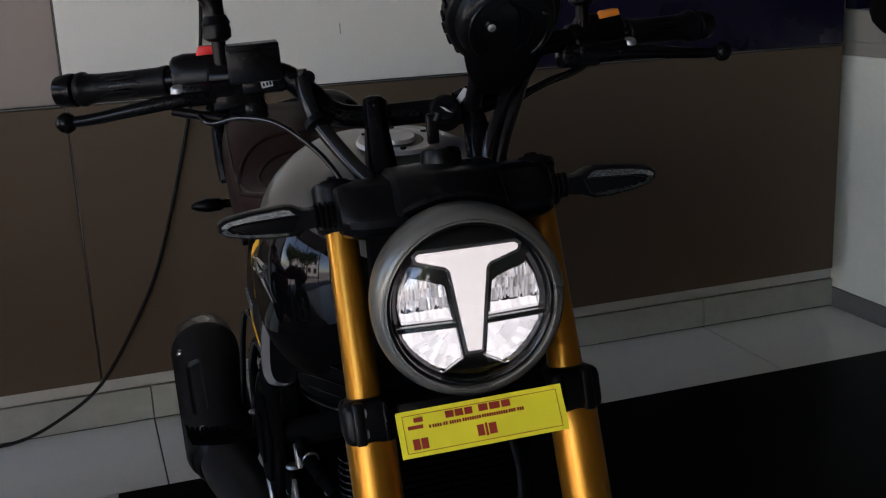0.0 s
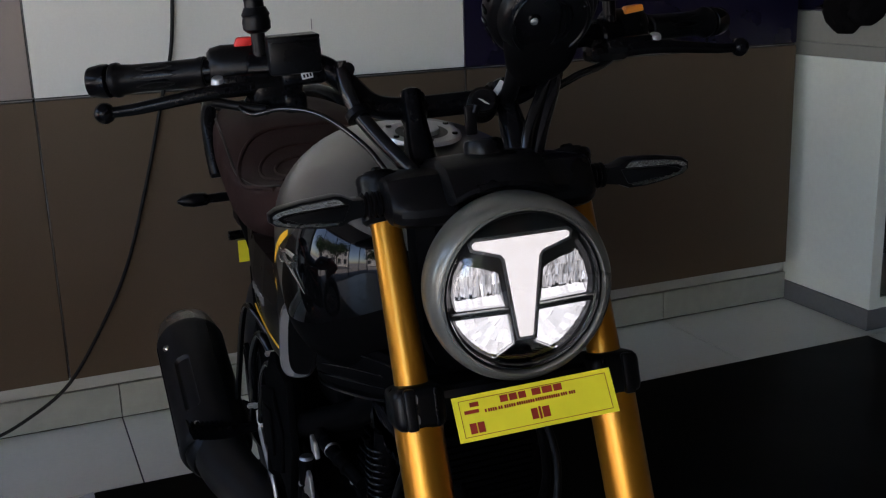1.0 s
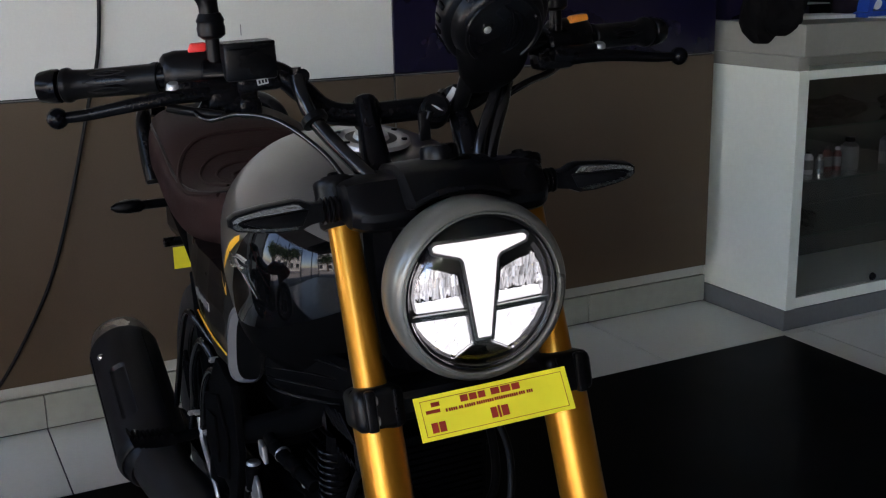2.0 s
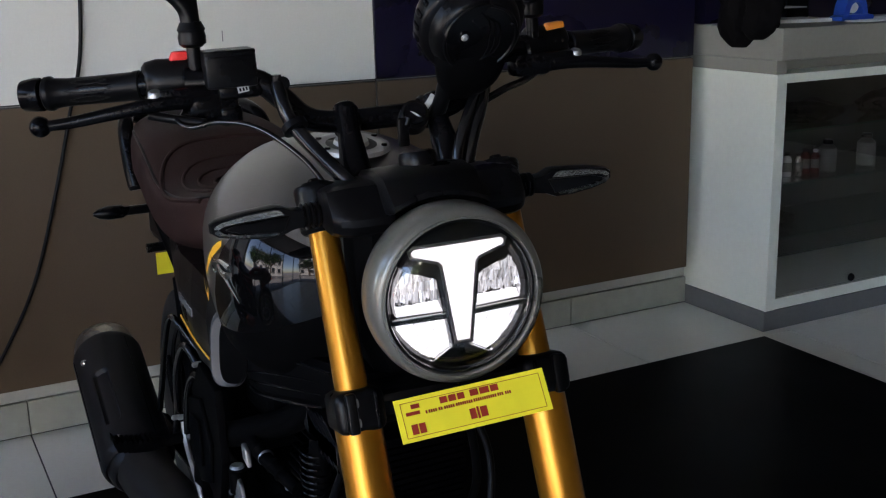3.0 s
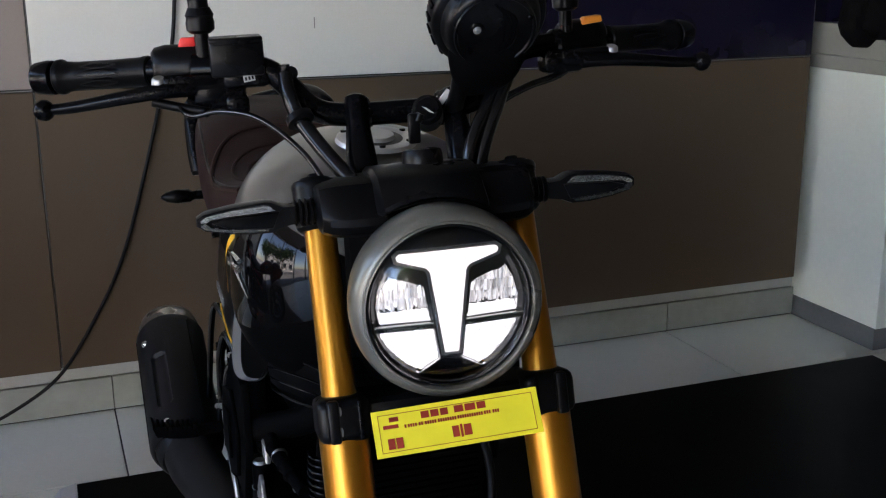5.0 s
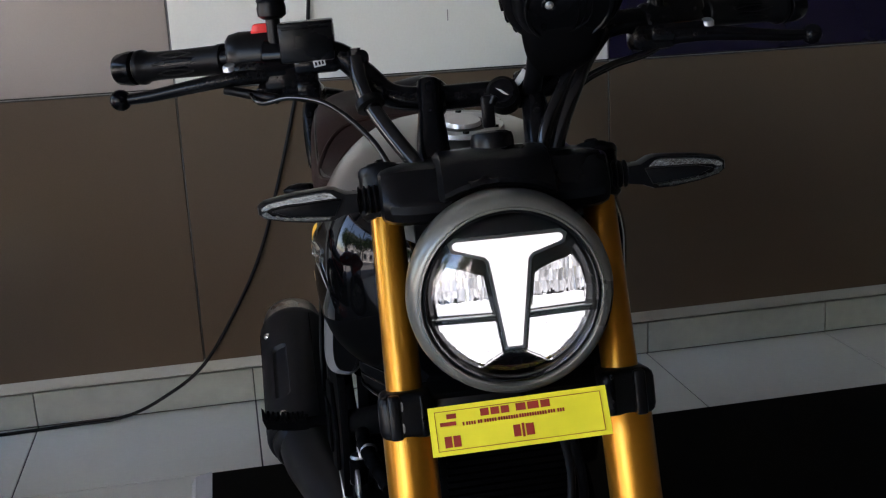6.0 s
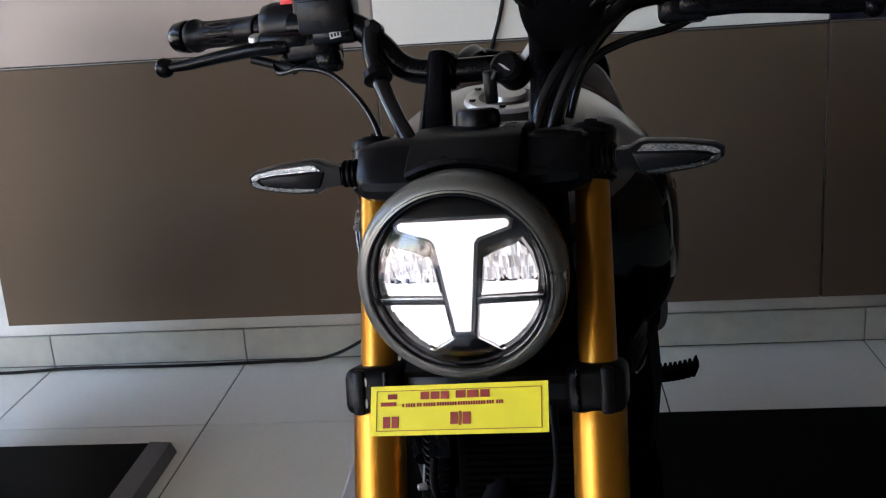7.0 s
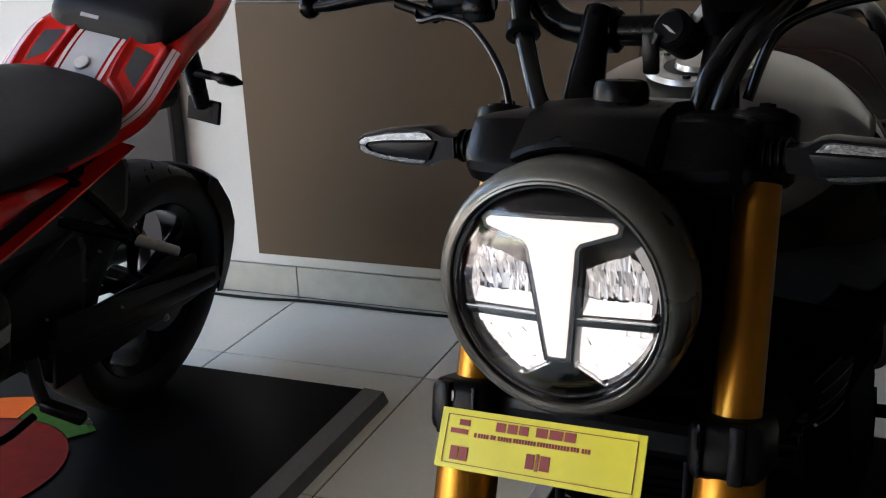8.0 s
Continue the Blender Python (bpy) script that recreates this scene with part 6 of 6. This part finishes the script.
for s in (-1, 1):
    rp("side_fairing", loft([[V(RX + s * x, y, z + d * h * 0.16) for x, d in ((0.13, 0.5), (0.142, 0.2), (0.142, -0.2), (0.13, -0.5))] + [V(RX + s * 0.10, y, z - 0.1 * h), V(RX + s * 0.10, y, z + 0.1 * h)] for y, z, h in eased([(1.55, 0.57, 0.10), (1.75, 0.635, 0.10), (1.95, 0.70, 0.085), (2.08, 0.745, 0.06), (2.16, 0.772, 0.02)])]), M_RED, None, "red side fairing", angle=60)
    rp("under_seat_panel", loft([[V(RX + s * x, y, z + d * h) for x, d in ((0.158, 0.5), (0.168, 0.1), (0.145, -0.5))] + [V(RX + s * 0.10, y, z - 0.5 * h), V(RX + s * 0.10, y, z + 0.5 * h)] for y, z, h in eased([(1.52, 0.715, 0.085), (1.70, 0.728, 0.075), (1.82, 0.745, 0.050), (1.92, 0.762, 0.012)])]), M_RED, None, "red panel below the seat", angle=60)
    rp("swingarm", tube([(RX + s * 0.12, 1.90, 0.40), (RX + s * 0.125, 2.2, 0.37), (RX + s * 0.125, 2.50, 0.345)], 0.026, 12, 4), M_FRAME, None)
    rp("swingarm_plate", prism([(1.92, 0.46), (2.20, 0.425), (2.52, 0.375), (2.54, 0.330), (2.30, 0.315), (1.92, 0.300)], (RX + s * 0.132, 0, 0), (0, 1, 0), (0, 0, 1), 0.010, 0.003), M_FRAME, None)
    pp = rp("passenger_peg", rod((RX + s * 0.150, 2.13, 0.580), (RX + s * 0.235, 2.20, 0.545), 0.014, 0.011, 14, 0.003), M_ALU, None, "grey metal passenger foot peg")
    rp("peg_bracket", join(tube([(RX + s * 0.11, 1.95, 0.66), (RX + s * 0.135, 2.05, 0.615), (RX + s * 0.15, 2.14, 0.575)], 0.013, 10, 4), tube([(RX + s * 0.115, 1.99, 0.735), (RX + s * 0.138, 2.07, 0.655), (RX + s * 0.15, 2.14, 0.580)], 0.011, 10, 4), ball((RX + s * 0.152, 2.14, 0.577), 0.022)), M_SATIN, pp)
    peg = rp("rider_peg", box(0, 0, 0, 0.096, 0.030, 0.024, 0.007, Matrix.Translation((RX + s * 0.205, 1.865, 0.300)) @ Matrix.Rotation(radians(s * 6), 4, "Y") @ Matrix.Rotation(radians(s * 8), 4, "Z")), M_RUBBER, None, "black rubber rider foot peg")
    rp("peg_tip", rod((RX + s * 0.256, 1.872, 0.294), (RX + s * 0.266, 1.873, 0.288), 0.006, 0.004, 10), M_ALU, peg, "worn metal peg tip")
    rp("peg_hanger", join(tube([(RX + s * 0.13, 1.86, 0.40), (RX + s * 0.145, 1.86, 0.345), (RX + s * 0.160, 1.862, 0.305)], 0.014, 10, 4), tube([(RX + s * 0.150, 1.66, 0.300), (RX + s * 0.165, 1.74, 0.285), (RX + s * 0.170, 1.82, 0.300)], 0.009, 10, 4), rod((RX + s * 0.16, 1.665, 0.300), (RX + s * 0.215, 1.668, 0.296), 0.013, None, 12, 0.003)), M_FRAME, peg)
    rp("rear_turn_signal", loft([[V(RX + s * xx, 2.57 + 0.016 * rr * math.cos(a), 0.838 + 0.015 * rr * math.sin(a)) for a in (2 * math.pi * j / 14 for j in range(14))] for xx, rr in [(0.03, 0.6), (0.075, 0.6), (0.085, 1.0), (0.12, 0.95), (0.145, 0.3)]]), M_PLASTIC, None, "black rear turn signal")
HUG = [(50, 0.004), (44, 0.013), (26, 0.024), (14, 0.030), (4, 0.022), (-8, 0.010), (-20, 0.002)]
rp("hugger", loft([[V(RX + hw, RY + (rr + up) * math.cos(a), RZ + (rr + up) * math.sin(a)) for hw, rr, up in [(-0.088, 0.275, 0), (-0.080, 0.312, d), (-0.05, 0.322, d), (0, 0.326, d), (0.05, 0.322, d), (0.080, 0.312, d), (0.088, 0.275, 0), (0.084, 0.275, 0), (0.076, 0.308, d), (0.048, 0.317, d), (0, 0.320, d), (-0.048, 0.317, d), (-0.076, 0.308, d), (-0.084, 0.275, 0)]] for a, d in [(radians(g), d) for g, d in HUG]]), M_FRAME, None, "black tyre hugger")
rp("plate_holder", join(tube([(RX, 2.46, 0.965), (RX, 2.54, 0.90), (RX, 2.59, 0.82), (RX, 2.63, 0.74)], (0.030, 0.020), 12, 4), box(RX, 2.64, 0.725, 0.095, 0.012, 0.060, 0.004), box(RX, 2.53, 0.925, 0.08, 0.06, 0.055, 0.014), rod((RX - 0.06, 2.57, 0.838), (RX + 0.06, 2.57, 0.838), 0.011)), M_PLASTIC, None, "black rear plate holder")
rp("airbox", join(box(RX, 1.86, 0.47, 0.21, 0.44, 0.26, 0.04), box(RX, 2.05, 0.70, 0.18, 0.26, 0.16, 0.03)), M_FRAME, None)
# made-up dark mass that hides the brightly lit lower front of the tyre
rp("tyre_dark_block", join(box(RX, 2.05, 0.335, 0.18, 0.12, 0.18, 0.03), rod((RX - 0.12, 2.04, 0.33), (RX + 0.12, 2.04, 0.33), 0.026, None, 20, 0.004)), M_MATTB, None, "black block added to keep the tyre's front dark")
rp("chain_case", join(box(RX + 0.10, 2.20, 0.385, 0.02, 0.55, 0.06, 0.01), lathe([(0.095, 0), (0.095, 0.006), (0.07, 0.006), (0.07, 0)], (RX + 0.095, RY, RZ), (1, 0, 0), 32)), M_FRAME, None)
rp("exhaust", join(tube([(RX - 0.05, 1.45, 0.25), (RX - 0.09, 1.80, 0.24), (RX - 0.15, 2.05, 0.27), (RX - 0.17, 2.20, 0.32)], (0.026, 0.03), 14, 6), lathe([(0.035, 0), (0.055, 0.03), (0.058, 0.24), (0.048, 0.28), (0.03, 0.285)], (RX - 0.168, 2.17, 0.31), (-0.06, 0.9, 0.34), 28, True)), M_FRAME, None, "dark exhaust")
rp("engine", join(box(RX, 1.62, 0.475, 0.30, 0.40, 0.22, 0.06, None, 4), rod((RX - 0.17, 1.58, 0.45), (RX + 0.17, 1.58, 0.45), 0.10, None, 28, 0.015)), M_FRAME, None, "dark engine block")
rp("subframe", join(box(RX, 1.88, 0.67, 0.24, 0.62, 0.15, 0.03), box(RX, 2.28, 0.83, 0.16, 0.30, 0.08, 0.03), tube([(RX + 0.11, 1.75, 0.52), (RX + 0.11, 1.95, 0.61), (RX + 0.10, 2.12, 0.69)], 0.015, 10, 4)), M_FRAME, None)
for x, y, z in [(0.165, 1.72, 0.50)]:
    rp("cover_plate", prism([(-0.045, -0.012), (0.035, -0.02), (0.05, 0.012), (-0.03, 0.018)], (RX + x, y, z), (0, 1, 0.3), (0, -0.3, 1), 0.004, 0.001), M_ALU, None, "pale metal plate")
RT = [(1.12, 0.10, 0.86, 0.05, 0.06), (1.18, 0.17, 0.87, 0.09, 0.10), (1.30, 0.20, 0.87, 0.12, 0.12), (1.45, 0.19, 0.86, 0.11, 0.12), (1.58, 0.14, 0.83, 0.07, 0.08), (1.68, 0.09, 0.80, 0.03, 0.05)]
rp("fuel_tank", loft([oval(RX, y, cz, w, up, dn, 32, 2.4) for y, w, cz, up, dn in eased(RT)]), M_RED, None, "gloss red fuel tank")
wheel(RX, 1.10, 0.327, 0.295, 0.12, "front_wheel", 1)
for s in (-1, 1):
    rp("fork_leg", rod((RX + s * 0.10, 1.10, 0.327), (RX + s * 0.10, 1.33, 0.95), 0.024, 0.022, 20), M_SATIN, None)
    rp("handlebar", join(rod((RX + s * 0.10, 1.30, 0.90), (RX + s * 0.33, 1.40, 0.93), 0.013, None, 14), rod((RX + s * 0.23, 1.357, 0.917), (RX + s * 0.34, 1.405, 0.932), 0.018, None, 16)), M_SATIN, None)
rp("nose_fairing", loft([oval(RX, y, cz, w, up, dn, 28, 2.6) for y, w, cz, up, dn in eased([(0.86, 0.04, 0.80, 0.03, 0.04), (0.95, 0.13, 0.82, 0.10, 0.12), (1.08, 0.18, 0.84, 0.16, 0.18), (1.22, 0.20, 0.84, 0.12, 0.22)])]), M_RED, None, "red nose fairing")

# flat dark strips laid on the tread paint the shade of its grooves
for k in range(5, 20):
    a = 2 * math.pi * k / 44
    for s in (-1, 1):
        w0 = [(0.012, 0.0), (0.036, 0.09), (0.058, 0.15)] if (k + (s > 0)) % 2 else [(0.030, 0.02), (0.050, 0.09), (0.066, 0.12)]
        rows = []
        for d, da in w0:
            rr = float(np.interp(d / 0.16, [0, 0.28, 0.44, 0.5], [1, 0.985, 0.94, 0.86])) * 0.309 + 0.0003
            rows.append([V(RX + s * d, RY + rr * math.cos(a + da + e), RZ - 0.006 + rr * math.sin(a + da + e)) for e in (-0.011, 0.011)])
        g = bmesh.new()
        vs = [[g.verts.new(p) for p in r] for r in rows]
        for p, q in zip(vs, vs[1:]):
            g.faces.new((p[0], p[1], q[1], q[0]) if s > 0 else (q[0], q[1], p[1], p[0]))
        rp("groove_shade", g, M_GROOVE, red_tyre)

for x, y, z, r in [(0.072, 2.139, 0.521, 0.004), (0.099, 2.055, 0.491, 0.0045), (0.105, 1.933, 0.447, 0.004), (0.142, 2.129, 0.411, 0.004), (0.142, 2.301, 0.317, 0.011)]:
    rp("frame_bolt", join(rod((RX + x - 0.014, y, z), (RX + x + 0.004, y, z), r, r * 0.9, 12, r * 0.2), rod((RX + x + 0.004, y, z), (RX + x + 0.007, y, z), r * 0.6, r * 0.5, 10)), M_STRIP, None, "worn steel bolt")

red.matrix_basis = pose(-1.567, 1.90, 0.03, 0, 11, 0)

# ---- outdoors, seen through the shopfront and in the paint ----
solid("ground", span(-400, 400, -400, 400, -0.30, -0.16), material("paving", (0.24, 0.23, 0.22), 0.9, vary=0.2, grain=6, blotch=0.4), "pale paved street outside", "ground", "structure")
M_PLASTER = material("cream_plaster", (0.70, 0.68, 0.64), 0.9, vary=0.1, grain=8, blotch=0.6)
M_PANE = material("dark_window", (0.03, 0.035, 0.04), 0.1, vary=0.1)
M_BARK = material("bark", (0.09, 0.06, 0.04), 0.9, vary=0.3, grain=12)
M_LEAF = material("leaves", (0.045, 0.085, 0.025), 0.6, vary=0.4, grain=3, blotch=1)


def house(x0, x1, y0, y1, floors):
    h = thing("house", (x0 + x1) / 2, (y0 + y1) / 2, -0.16, "cream plastered street building with dark windows", "building", "street buildings")
    top = floors * 3.1
    part("wall", span(x0, x1, y0, y1, -0.16, top), M_PLASTER, h)
    part("roof", span(x0 - 0.25, x1 + 0.25, y0 - 0.25, y1 + 0.25, top, top + 0.25), M_CEIL, h)
    for f in range(floors):
        z = 0.9 + 3.1 * f
        n = int((x1 - x0) / 2.6)
        for i in range(n):
            x = x0 + (i + 0.5) * (x1 - x0) / n
            w = part("window", span(x - 0.6, x + 0.6, y1, y1 + 0.05, z, z + 1.4), M_PANE, h)
            part("sill", span(x - 0.7, x + 0.7, y1, y1 + 0.18, z - 0.1, z), M_CEIL, w)
        n = int((y1 - y0) / 2.6)
        for i in range(n):
            y = y0 + (i + 0.5) * (y1 - y0) / n
            w = part("window", span(x1, x1 + 0.05, y - 0.6, y + 0.6, z, z + 1.4), M_PANE, h)
            part("sill", span(x1, x1 + 0.18, y - 0.7, y + 0.7, z - 0.1, z), M_CEIL, w)


house(-27, -16, -9, 4, 2)
house(-14, -3, -26, -17, 3)
house(1, 12, -25, -17, 2)


def tree(x, y, h, seed):
    t = thing("tree", x, y, -0.16, "street tree with a dense dark green crown", "tree", "street trees")
    rnd = random.Random(seed)
    limbs = [tube([(x, y, -0.16), (x + 0.05, y, h * 0.25), (x - 0.05, y + 0.05, h * 0.5)], (0.16, 0.10), 10, 4)]
    tips = []
    for i in range(7):
        a = 2 * math.pi * i / 7 + rnd.uniform(-0.3, 0.3)
        r = rnd.uniform(0.9, 1.6)
        e = V(x + r * math.cos(a), y + r * math.sin(a), h * rnd.uniform(0.6, 0.95))
        limbs.append(tube([(x, y, h * 0.42), (x + r * 0.4 * math.cos(a), y + r * 0.4 * math.sin(a), h * 0.55), e], (0.07, 0.02), 6, 4))
        tips.append(e)
    part("trunk", join(*limbs), M_BARK, t)
    verts, faces = [], []
    for i in range(2600):
        c = rnd.choice(tips) + V(rnd.gauss(0, 0.55), rnd.gauss(0, 0.55), rnd.gauss(0, 0.5))
        u = V(rnd.gauss(0, 1), rnd.gauss(0, 1), rnd.gauss(0, 1)).normalized() * 0.17
        w = u.orthogonal().normalized() * 0.08
        k = len(verts)
        verts += [c - u, c + w, c + u, c - w]
        faces.append((k, k + 1, k + 2, k + 3))
    me = bpy.data.meshes.new("crown")
    me.from_pydata([v - t.matrix_basis.translation for v in verts], [], faces)
    me.materials.append(M_LEAF)
    ob = new("crown", me)
    ob.parent = t
    tagged(ob, "dark green leaves", kind="stuff")


for i, (x, y, h) in enumerate([(-9.2, -1.8, 4.5), (-10.4, 2.6, 4.2), (-7.5, -12.0, 4.6), (-1.0, -11.0, 4.6)]):
    tree(x, y, h, i + 3)

# ---- floor tiles ----
full = mesh_of("tile", span(-PITCH / 2 + 0.0022, PITCH / 2 - 0.0022, -PITCH / 2 + 0.0022, PITCH / 2 - 0.0022, -0.010, 0.0, 0.0012), M_TILE)
top_row = 3.0805 - GY
short = mesh_of("tile", span(-PITCH / 2 + 0.0022, PITCH / 2 - 0.0022, -top_row / 2 + 0.0022, top_row / 2 - 0.0022, -0.010, 0.0, 0.0012), M_TILE)
for i in range(-7, 10):
    for j in range(0, 10):
        x = GX + (i + 0.5) * PITCH
        y = GY - (j - 0.5) * PITCH if j else GY + top_row / 2
        if x + PITCH / 2 > EAST or x - PITCH / 2 < WEST or y - PITCH / 2 < SOUTH:
            continue
        ob = new("tile", full if j else short)
        ob.parent = floor
        ob.matrix_basis = pose(x, y, 0)
